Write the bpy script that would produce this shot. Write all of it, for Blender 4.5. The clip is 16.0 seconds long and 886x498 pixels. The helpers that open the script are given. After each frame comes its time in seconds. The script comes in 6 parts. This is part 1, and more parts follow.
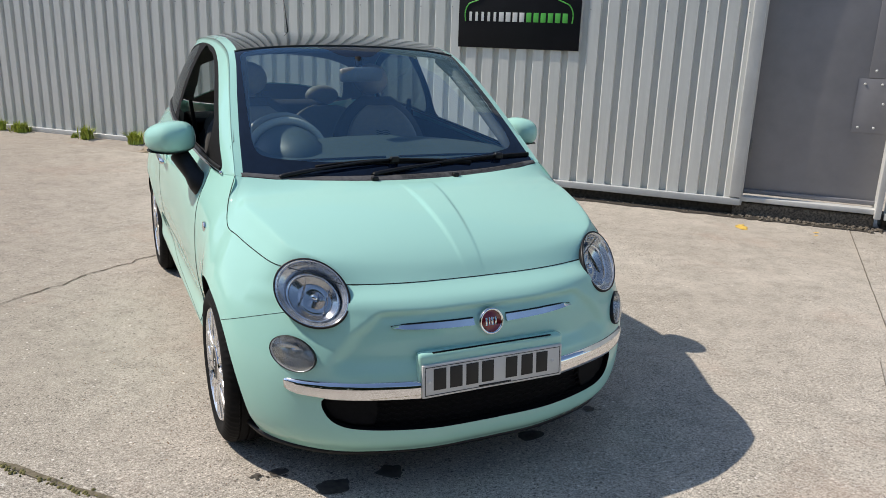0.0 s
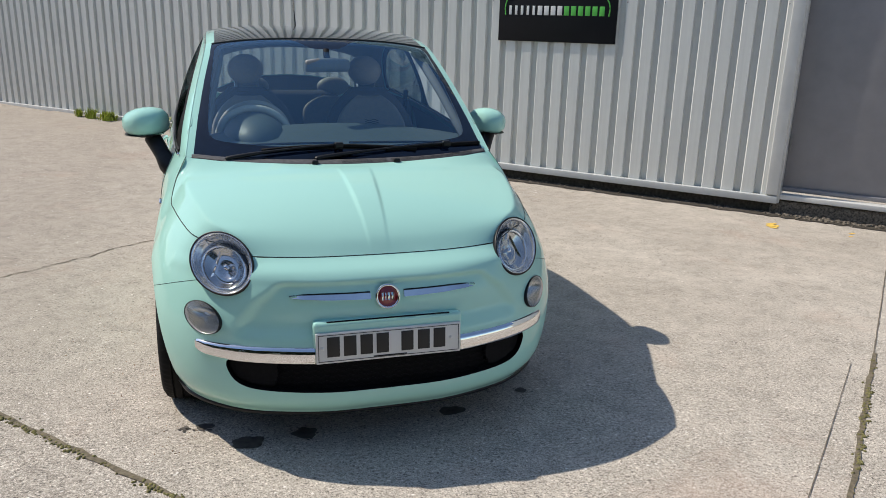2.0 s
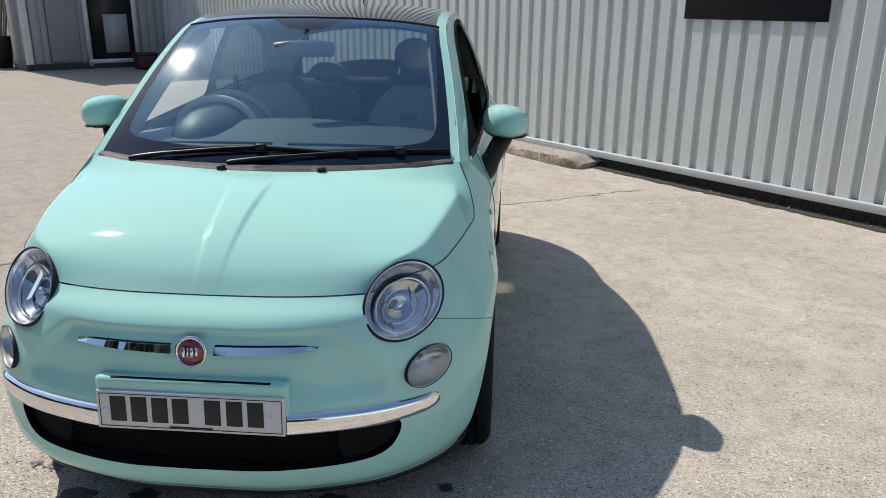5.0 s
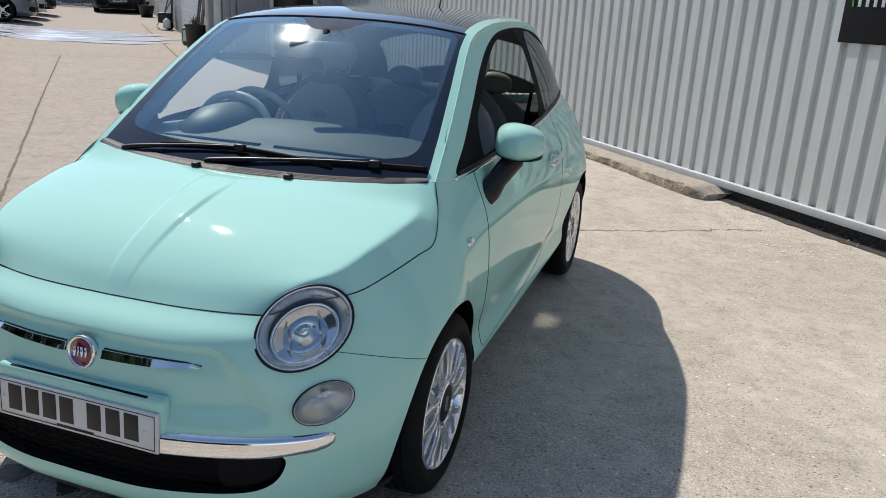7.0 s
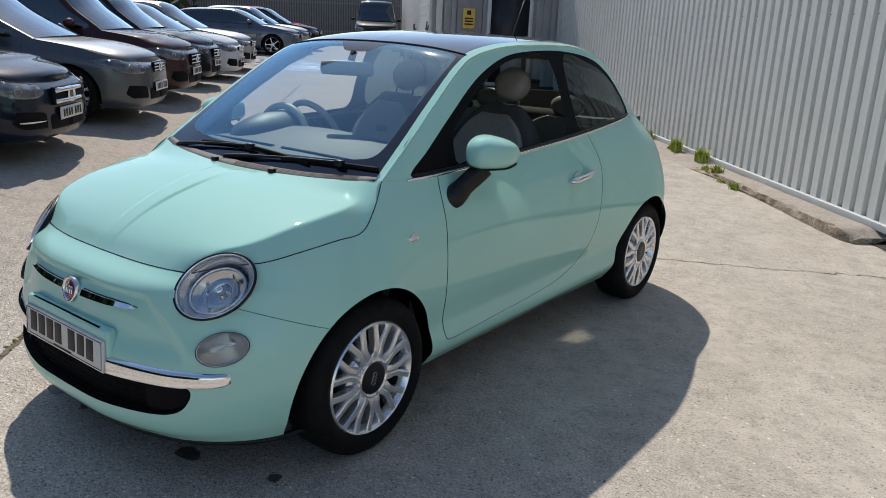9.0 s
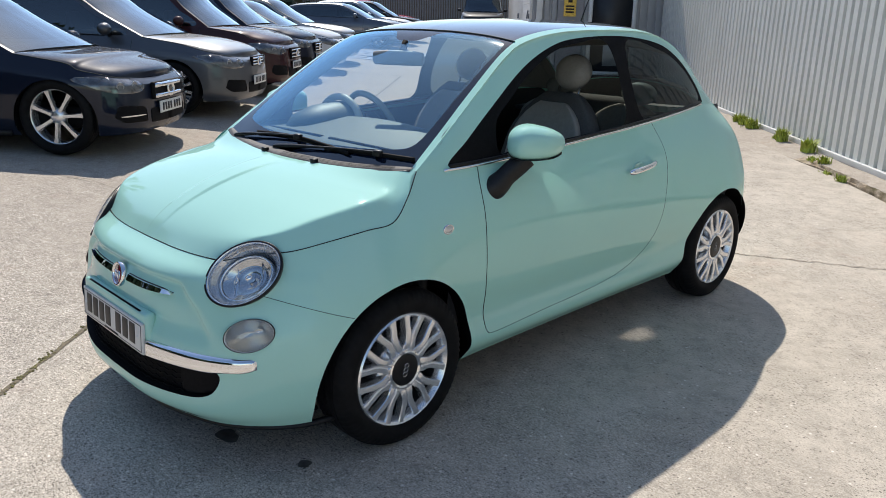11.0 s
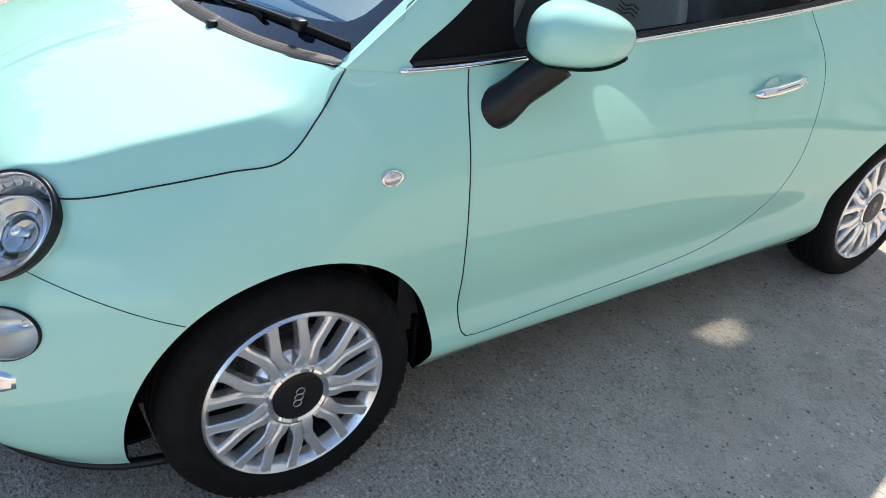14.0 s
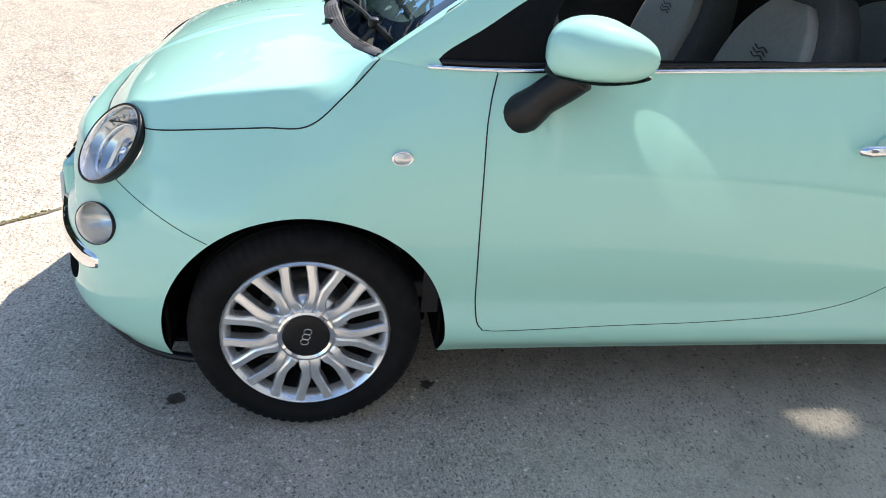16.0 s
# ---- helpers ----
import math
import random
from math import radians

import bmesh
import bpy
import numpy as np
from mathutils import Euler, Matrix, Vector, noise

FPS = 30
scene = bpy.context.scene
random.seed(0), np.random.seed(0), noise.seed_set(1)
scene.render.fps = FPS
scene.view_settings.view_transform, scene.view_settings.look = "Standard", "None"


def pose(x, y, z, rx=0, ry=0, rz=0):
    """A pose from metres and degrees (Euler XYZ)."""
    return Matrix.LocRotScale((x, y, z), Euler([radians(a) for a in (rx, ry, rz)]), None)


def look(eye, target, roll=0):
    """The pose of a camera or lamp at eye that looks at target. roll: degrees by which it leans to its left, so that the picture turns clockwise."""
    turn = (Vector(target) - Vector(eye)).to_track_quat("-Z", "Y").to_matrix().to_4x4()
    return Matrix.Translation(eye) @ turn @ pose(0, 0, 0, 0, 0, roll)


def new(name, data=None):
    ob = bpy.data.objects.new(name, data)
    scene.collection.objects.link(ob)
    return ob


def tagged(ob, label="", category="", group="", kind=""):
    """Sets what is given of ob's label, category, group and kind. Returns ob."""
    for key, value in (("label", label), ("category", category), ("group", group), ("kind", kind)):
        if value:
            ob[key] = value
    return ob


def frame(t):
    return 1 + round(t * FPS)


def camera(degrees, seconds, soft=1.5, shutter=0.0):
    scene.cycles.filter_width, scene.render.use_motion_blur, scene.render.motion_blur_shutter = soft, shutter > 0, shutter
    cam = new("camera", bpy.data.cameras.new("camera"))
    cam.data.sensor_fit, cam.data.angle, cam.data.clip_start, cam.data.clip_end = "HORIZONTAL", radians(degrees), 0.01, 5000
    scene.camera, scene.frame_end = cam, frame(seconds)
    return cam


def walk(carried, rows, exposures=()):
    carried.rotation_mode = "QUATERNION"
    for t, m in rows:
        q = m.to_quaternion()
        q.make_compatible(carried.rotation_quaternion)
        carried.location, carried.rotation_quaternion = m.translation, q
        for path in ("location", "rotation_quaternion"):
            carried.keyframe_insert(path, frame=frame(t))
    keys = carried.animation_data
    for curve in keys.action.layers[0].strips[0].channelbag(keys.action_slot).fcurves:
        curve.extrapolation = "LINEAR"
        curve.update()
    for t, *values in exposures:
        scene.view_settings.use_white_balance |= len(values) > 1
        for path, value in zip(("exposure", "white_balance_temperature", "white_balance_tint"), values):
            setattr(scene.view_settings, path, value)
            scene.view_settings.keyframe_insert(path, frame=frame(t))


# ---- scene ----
cam = camera(60.1, 16.0, soft=0.75)
PATH = [
    (0, (-1.163, -2.729, 1.502), (-0.338, -0.989, 0.961), 1.9),
    (0.5, (-0.939, -2.803, 1.504), (-0.169, -1.039, 0.959), 2.2),
    (1, (-0.836, -2.944, 1.506), (-0.13, -1.154, 0.962), 2.0),
    (1.5, (-0.737, -3.092, 1.511), (-0.097, -1.279, 0.961), 1.8),
    (2, (-0.572, -3.135, 1.514), (-0.001, -1.302, 0.953), 1.6),
    (2.5, (-0.347, -3.1, 1.508), (0.146, -1.25, 0.929), 1.6),
    (3, (-0.233, -2.979, 1.514), (0.156, -1.113, 0.907), 1.6),
    (3.5, (-0.105, -2.758, 1.513), (0.16, -0.876, 0.889), 1.6),
    (4, (0.171, -2.585, 1.499), (0.294, -0.689, 0.873), 1.4),
    (4.2, (0.318, -2.539, 1.501), (0.379, -0.638, 0.882), 1.2),
    (6.5, (1.335, -2.397, 1.473), (0.858, -0.552, 0.869), 1.7),
    (7, (1.445, -2.084, 1.506), (0.846, -0.276, 0.897), 3.0),
    (7.5, (1.709, -1.866, 1.478), (0.952, -0.11, 0.893), 3.1),
    (8, (1.977, -1.768, 1.483), (1.071, -0.078, 0.913), 3.4),
    (8.5, (2.228, -1.84, 1.488), (1.182, -0.233, 0.92), 3.3),
    (9, (2.481, -1.855, 1.504), (1.321, -0.323, 0.949), 2.5),
    (11.5, (2.65, -1.542, 1.499), (1.268, -0.238, 0.875), 1.0),
    (12, (2.449, -1.411, 1.498), (1.086, -0.131, 0.789), 1.5),
    (12.5, (2.34, -1.206, 1.452), (1.012, 0.049, 0.638), 2.5),
    (13, (2.268, -0.962, 1.431), (0.958, 0.26, 0.543), 3.3),
    (13.5, (2.141, -0.755, 1.405), (0.807, 0.397, 0.459), 4.6),
    (14, (2.002, -0.528, 1.407), (0.586, 0.498, 0.436), 5.5),
    (14.5, (2.011, -0.289, 1.385), (0.493, 0.59, 0.424), 6.2),
    (15, (2.126, -0.123, 1.403), (0.51, 0.566, 0.448), 6.4),
    (15.5, (2.315, -0.052, 1.381), (0.602, 0.417, 0.462), 5.5),
    (16, (2.417, 0.032, 1.393), (0.667, 0.349, 0.477), 5.4),
]
walk(cam, [(t, look(eye, target, roll)) for t, eye, target, roll in PATH], [(t, e, k, 10) for t, e, k in ((0, .01, 6780), (4, .1, 6750), (7.3, .13, 6700), (8, .0, 6690), (9, -.05, 6680), (11.5, .36, 6700), (13, .67, 6800), (14.5, 1.06, 6890), (16, 1.10, 6890))])
def ease(x, y):
    return math.log(1 + math.exp((x - y) / 0.6)) * 0.6


# the yard: its wall runs 132.7 degrees from x; (u, w) run along the wall and towards it
YARD = pose(0, 0, 0, 0, 0, -47.3)
UD, WD = Vector((0.6782, -0.7349, 0)), Vector((0.7349, 0.6782, 0))
WALL = 4.60


def ground_z(x, y):
    s, w = -(x * UD.x + y * UD.y), x * WD.x + y * WD.y
    fade = min(1.0, max(0.0, (s - 10.5) / 3.0))
    return 0.016 * ease(s, 2.5) + (0.28 - 0.15 * fade) * (1 - math.exp(-max(0.0, -w - 1.3) / 1.2)) * min(1, max(0, (-w - 1.3)))


def yard(u, w, z=0.0, turn=0.0, lift=True):
    p = YARD @ Vector((u, w, 0))
    return pose(p.x, p.y, z + (ground_z(p.x, p.y) if lift else 0), 0, 0, -47.3 + turn)


# ---- light ----
SUN_AZ, SUN_EL = 142.5, 49.0
world = bpy.data.worlds.new("world")
scene.world = world
world.use_nodes = True
wn = world.node_tree.nodes
sky = wn.new("ShaderNodeTexSky")
sky.sky_type, sky.sun_disc = "NISHITA", False
sky.dust_density, sky.ozone_density, sky.air_density = 0.45, 2.6, 1.0
sky.sun_elevation, sky.sun_rotation = radians(SUN_EL), radians(90 - SUN_AZ)
world.node_tree.links.new(sky.outputs[0], wn["Background"].inputs[0])
wn["Background"].inputs[1].default_value = 0.14
sun = new("sun", bpy.data.lights.new("sun", "SUN"))
sun.data.energy, sun.data.angle, sun.data.color = 4.2, radians(0.55), (1.0, 0.935, 0.85)
ca, ce = radians(SUN_AZ), radians(SUN_EL)
sun.matrix_world = look((20 * math.cos(ca) * math.cos(ce), 20 * math.sin(ca) * math.cos(ce), 20 * math.sin(ce)), (0, 0, 0))
# added lamp for the sunbeam the car's door mirror throws down along the door
beam = new("mirror_beam", bpy.data.lights.new("mirror_beam", "AREA"))
beam.data.shape, beam.data.size, beam.data.size_y, beam.data.spread = "ELLIPSE", 0.17, 0.15, radians(4)
beam.data.energy, beam.data.color = 0.027, (1.0, 0.935, 0.85)
beam.matrix_world = look((0.846, 0.752, 0.935), (0.804, 1.51, 0))


# ---- materials ----
class Nodes:
    def __init__(self, name):
        self.mat = bpy.data.materials.new(name)
        self.mat.use_nodes = True
        self.tree = self.mat.node_tree
        self.bsdf = self.tree.nodes["Principled BSDF"]

    def add(self, kind, **inputs):
        node = self.tree.nodes.new(kind)
        for key, value in inputs.items():
            sock = node.inputs[int(key[1:])] if key[0] == "i" and key[1:].isdigit() else node.inputs[key.replace("_", " ")]
            self.put(sock, value)
        return node

    def put(self, sock, value):
        if isinstance(value, bpy.types.NodeSocket):
            self.tree.links.new(value, sock)
        else:
            sock.default_value = value

    def set(self, **inputs):
        for key, value in inputs.items():
            self.put(self.bsdf.inputs[key.replace("_", " ")], value)
        return self

    def coord(self, scale=(1, 1, 1), turn=0.0, where="Object"):
        tc = self.tree.nodes.new("ShaderNodeTexCoord")
        mp = self.add("ShaderNodeMapping", Vector=tc.outputs[where], Scale=scale, Rotation=(0, 0, turn))
        return mp.outputs[0]

    def noise(self, scale, detail=4.0, rough=0.55, vec=None):
        n = self.add("ShaderNodeTexNoise", Scale=scale, Detail=detail, Roughness=rough)
        self.put(n.inputs["Vector"], vec if vec is not None else self.coord())
        return n.outputs[0]

    def ramp(self, fac, *stops):
        r = self.add("ShaderNodeValToRGB", Fac=fac)
        el = r.color_ramp.elements
        while len(el) < len(stops):
            el.new(0.5)
        for e, (at, col) in zip(el, stops):
            e.position = at
            e.color = (*col, 1) if len(col) == 3 else col
        return r.outputs[0]

    def mix(self, fac, a, b, mode="MIX"):
        m = self.tree.nodes.new("ShaderNodeMix")
        m.data_type, m.blend_type = "RGBA", mode
        self.put(m.inputs[0], fac)
        self.put(m.inputs[6], (*a, 1) if isinstance(a, tuple) else a)
        self.put(m.inputs[7], (*b, 1) if isinstance(b, tuple) else b)
        return m.outputs[2]

    def math(self, op, a, b=0.0):
        m = self.tree.nodes.new("ShaderNodeMath")
        m.operation = op
        self.put(m.inputs[0], a)
        self.put(m.inputs[1], b)
        return m.outputs[0]

    def bump(self, height, strength=0.3, distance=0.01):
        b = self.add("ShaderNodeBump", Height=height, Strength=strength, Distance=distance)
        self.put(self.bsdf.inputs["Normal"], b.outputs[0])
        return self


def grey(v):
    return (v, v, v)


def plain(name, colour, rough=0.5, metal=0.0, vary=0.12, scale=30.0, bump=0.0, coat=0.0, spec=0.5):
    """A surface with slight uneven colour and gloss."""
    n = Nodes(name)
    f = n.noise(scale)
    lo, hi = tuple(c * (1 - vary) for c in colour), tuple(min(1, c * (1 + vary)) for c in colour)
    n.set(Base_Color=n.ramp(f, (0.3, lo), (0.7, hi)), Metallic=metal, Coat_Weight=coat, Coat_Roughness=0.03, Specular_IOR_Level=spec,
          Roughness=n.math("ADD", n.math("MULTIPLY", n.noise(scale * 0.3), 0.12 * min(1, rough * 3)), max(0.02, rough - 0.06 * min(1, rough * 3))))
    if bump:
        n.bump(f, bump, 0.004)
    return n.mat


def car_paint(name, colour, flake=0.0, rough=0.55, coat=1.0):
    n = Nodes(name)
    dust = n.noise(2.3, 6)
    fine = n.noise(160, 2)
    base = n.mix(n.math("MULTIPLY", dust, 0.10), colour, tuple(min(1, c * 0.7 + min(0.2, 0.3 * max(colour))) for c in colour))
    n.set(Base_Color=n.mix(n.math("MULTIPLY", fine, 0.06), base, tuple(c * 0.8 for c in colour)), Metallic=flake, Roughness=rough, Specular_IOR_Level=flake,
          Coat_Weight=coat, Coat_Roughness=n.math("ADD", n.math("MULTIPLY", n.noise(7, 5), 0.03), 0.006), Coat_IOR=1.5)
    return n.mat


def thin_glass(name, tint, gloss=0.09, edge=1.6, shade=(1, 1, 1), haze=0.0):
    """A pane without refraction: clear sight through, with a coat of gloss and, on dusty glass, a streaky haze."""
    n = Nodes(name)
    t = n.tree
    clear = n.add("ShaderNodeBsdfTransparent", Color=(*tint, 1))
    shine = n.add("ShaderNodeBsdfGlossy", Color=(*shade, 1), Roughness=0.02)
    facing = n.add("ShaderNodeLayerWeight", Blend=0.5).outputs[1]
    fres = n.math("ADD", n.math("MULTIPLY", n.math("POWER", facing, 5.0), 0.96), 0.04)
    mixer = n.add("ShaderNodeMixShader", Fac=n.math("MINIMUM", n.math("ADD", n.math("MULTIPLY", fres, edge), gloss), 1.0))
    t.links.new(clear.outputs[0], mixer.inputs[1])
    t.links.new(shine.outputs[0], mixer.inputs[2])
    last = mixer.outputs[0]
    if haze:
        dust = n.add("ShaderNodeBsdfGlossy", Color=(0.9, 0.97, 1.0, 1), Roughness=0.13)
        wipe = n.ramp(n.noise(2.6, 5, 0.6, n.coord((1, 5, 1), 0.9)), (0.35, grey(0.35)), (0.70, grey(1.0)))
        over = n.add("ShaderNodeMixShader", Fac=n.math("MULTIPLY", wipe, haze))
        t.links.new(last, over.inputs[1])
        t.links.new(dust.outputs[0], over.inputs[2])
        last = over.outputs[0]
    t.links.new(last, t.nodes["Material Output"].inputs[0])
    return n.mat


def concrete():
    n = Nodes("yard_concrete")
    v = n.coord()
    stone = n.noise(68, 4, 0.85, v)
    grit = n.noise(160, 2, 0.8, v)
    crinkle = n.noise(26, 5, 0.75, n.coord((1.0, 2.6, 1), 0.83))
    pebble = n.add("ShaderNodeTexVoronoi", Vector=v, Scale=95.0)
    pit = n.add("ShaderNodeTexVoronoi", Vector=v, Scale=52.0)
    fleck = n.add("ShaderNodeTexVoronoi", Vector=n.coord((1, 1, 1), 1.1), Scale=21.0)
    blotch = n.noise(0.5, 6, 0.62, v)
    patch = n.noise(3.4, 6, 0.65, v)
    col = n.ramp(blotch, (0.32, (0.415, 0.37, 0.315)), (0.5, (0.515, 0.465, 0.40)), (0.70, (0.58, 0.53, 0.46)))
    col = n.mix(n.ramp(patch, (0.40, grey(0.0)), (0.66, grey(0.6))), col, (0.37, 0.335, 0.285))
    # the slab before the wall's left end is rougher and greyer than the rest
    axes = n.add("ShaderNodeSeparateXYZ", Vector=v)
    where, back = axes.outputs[0], axes.outputs[1]
    old = n.ramp(n.math("ADD", n.math("MULTIPLY", where, -0.45), n.math("MULTIPLY", n.math("SUBTRACT", blotch, 0.5), 0.9)), (0.25, grey(0.0)), (0.75, grey(1.0)))
    col = n.mix(n.math("MULTIPLY", old, 0.85), col, (0.36, 0.315, 0.265))
    # stone shows through in the worn part before the car, less so along its sides
    bare = n.math("SUBTRACT", n.math("ADD", 0.60, n.math("MULTIPLY", n.math("SUBTRACT", n.noise(0.8, 6, 0.65, n.coord((1, 1, 1), 2.1)), 0.5), 1.1)), n.math("MULTIPLY", back, 0.42))
    bare = n.ramp(bare, (0.15, grey(0.20)), (0.85, grey(1.0)))
    tone = n.ramp(pebble.outputs[1], (0.0, (0.17, 0.145, 0.12)), (0.35, (0.33, 0.29, 0.24)), (0.70, (0.52, 0.465, 0.39)), (1.0, (0.84, 0.78, 0.69)))
    col = n.mix(n.math("MULTIPLY", bare, n.ramp(pebble.outputs[0], (0.0, grey(0.62)), (0.30, grey(0.45)), (0.48, grey(0.0)))), col, tone)
    col = n.mix(n.ramp(crinkle, (0.33, grey(0.4)), (0.46, grey(0.0)), (1.0, grey(0.0))), col, (0.27, 0.24, 0.20))
    col = n.mix(n.math("MULTIPLY", bare, n.ramp(stone, (0.375, grey(0.8)), (0.445, grey(0.0)), (1.0, grey(0.0)))), col, (0.10, 0.086, 0.07))
    col = n.mix(n.math("MULTIPLY", bare, n.ramp(stone, (0.545, grey(0.0)), (0.635, grey(0.95)))), col, (0.86, 0.80, 0.71))
    some = n.math("ADD", n.math("MULTIPLY", bare, 0.7), 0.28)
    col = n.mix(n.math("MULTIPLY", some, n.ramp(grit, (0.34, grey(0.95)), (0.45, grey(0.0)), (1.0, grey(0.0)))), col, (0.11, 0.095, 0.08))
    col = n.mix(n.math("MULTIPLY", some, n.ramp(grit, (0.56, grey(0.0)), (0.68, grey(0.85)))), col, (0.82, 0.77, 0.69))
    hole = n.math("MULTIPLY", n.ramp(pit.outputs[1], (0.55, grey(0)), (0.60, grey(1))), n.ramp(pit.outputs[0], (0.0, grey(0.9)), (0.14, grey(0.8)), (0.22, grey(0))))
    col = n.mix(hole, col, (0.085, 0.075, 0.065))
    spot = n.ramp(fleck.outputs[1], (0.0, (0.10, 0.09, 0.08)), (0.45, (0.13, 0.11, 0.09)), (0.55, (0.80, 0.76, 0.70)), (1.0, (0.88, 0.85, 0.80)))
    col = n.mix(n.ramp(fleck.outputs[0], (0.0, grey(0.9)), (0.09, grey(0.8)), (0.13, grey(0))), col, spot)
    # pits that follow the screed, in clusters, and a coarse unevenness of the whole slab
    scab = n.noise(58, 4, 0.65, n.coord((1.0, 2.3, 1), 0.83))
    worn = n.ramp(n.noise(2.6, 5, 0.65, n.coord((1, 1, 1), 0.2)), (0.40, grey(0.12)), (0.60, grey(1.0)))
    uneven = n.noise(9, 9, 0.8, n.coord((1.0, 1.15, 1), 0.83))
    col = n.mix(1.0, col, n.ramp(uneven, (0.36, grey(0.78)), (0.50, grey(1.0)), (0.66, grey(1.10))), "MULTIPLY")
    col = n.mix(n.math("MULTIPLY", worn, n.ramp(scab, (0.575, grey(0.0)), (0.615, grey(0.9)))), col, (0.10, 0.09, 0.078))
    rust = n.ramp(n.noise(0.9, 8, 0.72, n.coord((1, 1, 1), 0.7)), (0.55, grey(0)), (0.72, grey(0.4)))
    col = n.mix(rust, col, (0.45, 0.32, 0.25))
    n.set(Base_Color=col, Roughness=0.9, Specular_IOR_Level=0.3)
    n.bump(n.math("ADD", n.math("ADD", stone, n.math("MULTIPLY", crinkle, 0.3)), n.math("MULTIPLY", grit, 0.6)), 0.36, 0.005)
    return n.mat


def cladding():
    n = Nodes("grey_cladding")
    big = n.noise(1.4, 6)
    streak = n.noise(3.0, 5, 0.6, n.coord((9, 9, 0.35)))
    col = n.ramp(streak, (0.3, (0.618, 0.628, 0.597)), (0.7, (0.693, 0.703, 0.668)))
    col = n.mix(n.ramp(big, (0.45, grey(0)), (0.8, grey(0.3))), col, (0.49, 0.495, 0.46))
    n.set(Base_Color=col, Roughness=0.45, Metallic=0.0, Coat_Weight=0.15, Coat_Roughness=0.35)
    n.bump(n.noise(40, 3), 0.05, 0.003)
    return n.mat


def old_kerb():
    n = Nodes("old_kerb_concrete")
    v = n.coord()
    col = n.ramp(n.noise(7, 6, 0.7, v), (0.32, (0.16, 0.12, 0.08)), (0.48, (0.36, 0.29, 0.21)), (0.66, (0.52, 0.45, 0.36)))
    col = n.mix(n.ramp(n.noise(55, 3, 0.7, v), (0.34, grey(0.9)), (0.50, grey(0.0)), (1.0, grey(0.0))), col, (0.10, 0.08, 0.06))
    col = n.mix(n.ramp(n.noise(3.1, 5, 0.7, n.coord((1, 1, 1), 1.0)), (0.55, grey(0.0)), (0.68, grey(0.7))), col, (0.13, 0.125, 0.06))
    n.set(Base_Color=col, Roughness=0.95, Specular_IOR_Level=0.2)
    return n.bump(n.noise(38, 5, 0.7, v), 0.9, 0.012).mat


M = {
    "concrete": concrete(),
    "cladding": cladding(),
    "flashing": plain("pale_flashing", (0.58, 0.59, 0.575), 0.4, vary=0.06, scale=6),
    # soil, coloured dark also for the shadow under the base rail
    "soil": plain("soil_and_gap_shade", (0.05, 0.042, 0.032), 0.95, vary=0.5, scale=40, bump=0.8),
    "kerb": old_kerb(),
    "door_grey": plain("grey_door_paint", (0.235, 0.232, 0.245), 0.5, vary=0.08, scale=5),
    "mint": car_paint("mint_green_paint", (0.405, 0.735, 0.645), 0.0, 0.55, 1.0),
    # black border; the sky's blue reflection is put into its base colour
    "frit": plain("black_border_sky_tint", (0.006, 0.012, 0.026), 0.02, vary=0.3, coat=0.2),
    "black_gloss": plain("gloss_black", (0.006, 0.006, 0.007), 0.05, vary=0.2, coat=1.0),
    "black_plastic": plain("black_plastic", (0.007, 0.007, 0.008), 0.42, vary=0.3, scale=60, bump=0.05, spec=0.35),
    "grille_black": plain("matt_black", (0.005, 0.005, 0.006), 0.75, vary=0.3, scale=80, spec=0.15),
    "seam": plain("panel_gap", (0.012, 0.02, 0.018), 0.8, vary=0.2),
    "rubber": plain("tyre_rubber", (0.0065, 0.0065, 0.007), 0.75, vary=0.35, scale=22, bump=0.1, spec=0.18),
    "chrome": plain("chrome", (0.84, 0.84, 0.85), 0.04, 1.0, vary=0.03),
    "alloy": plain("silver_alloy", (0.80, 0.80, 0.81), 0.24, 0.8, vary=0.06, scale=12),
    "glass": thin_glass("screen_glass", (0.86, 0.96, 0.96), 0.11, 1.8, (0.50, 0.80, 1.0), 0.005),
    "rear_glass": thin_glass("rear_glass", (0.52, 0.58, 0.57), 0.03, 1.0),
    "dark_glass": thin_glass("tinted_glass", (0.20, 0.25, 0.25), 0.0, 0.75),
    "lens": thin_glass("lamp_lens", (0.96, 0.98, 0.98), 0.01, 1.1),
    "reflector": plain("lamp_reflector", (0.90, 0.90, 0.91), 0.09, 1.0, vary=0.08, scale=50),
    "frosted": plain("frosted_reflector", (0.62, 0.62, 0.61), 0.24, 0.8, vary=0.1, scale=60),
    "bezel": plain("grey_lamp_bezel", (0.74, 0.74, 0.75), 0.24, 0.7, vary=0.15),
    "ivory": plain("ivory_leather", (0.33, 0.305, 0.265), 0.5, vary=0.08, scale=60, bump=0.12),
    "taupe": plain("grey_brown_fabric", (0.085, 0.082, 0.076), 0.85, vary=0.15, scale=120, bump=0.3),
    "trim_dark": plain("dark_trim", (0.03, 0.03, 0.033), 0.6, vary=0.2, scale=50),
    "red": plain("red_enamel", (0.20, 0.012, 0.02), 0.15, vary=0.15, coat=1.0),
    "white": plain("white_enamel", (0.72, 0.72, 0.70), 0.4, vary=0.04),
    "plate": plain("plate_white", (0.66, 0.66, 0.64), 0.35, vary=0.03, scale=8),
    "ink": plain("black_ink", (0.012, 0.012, 0.013), 0.5),
}


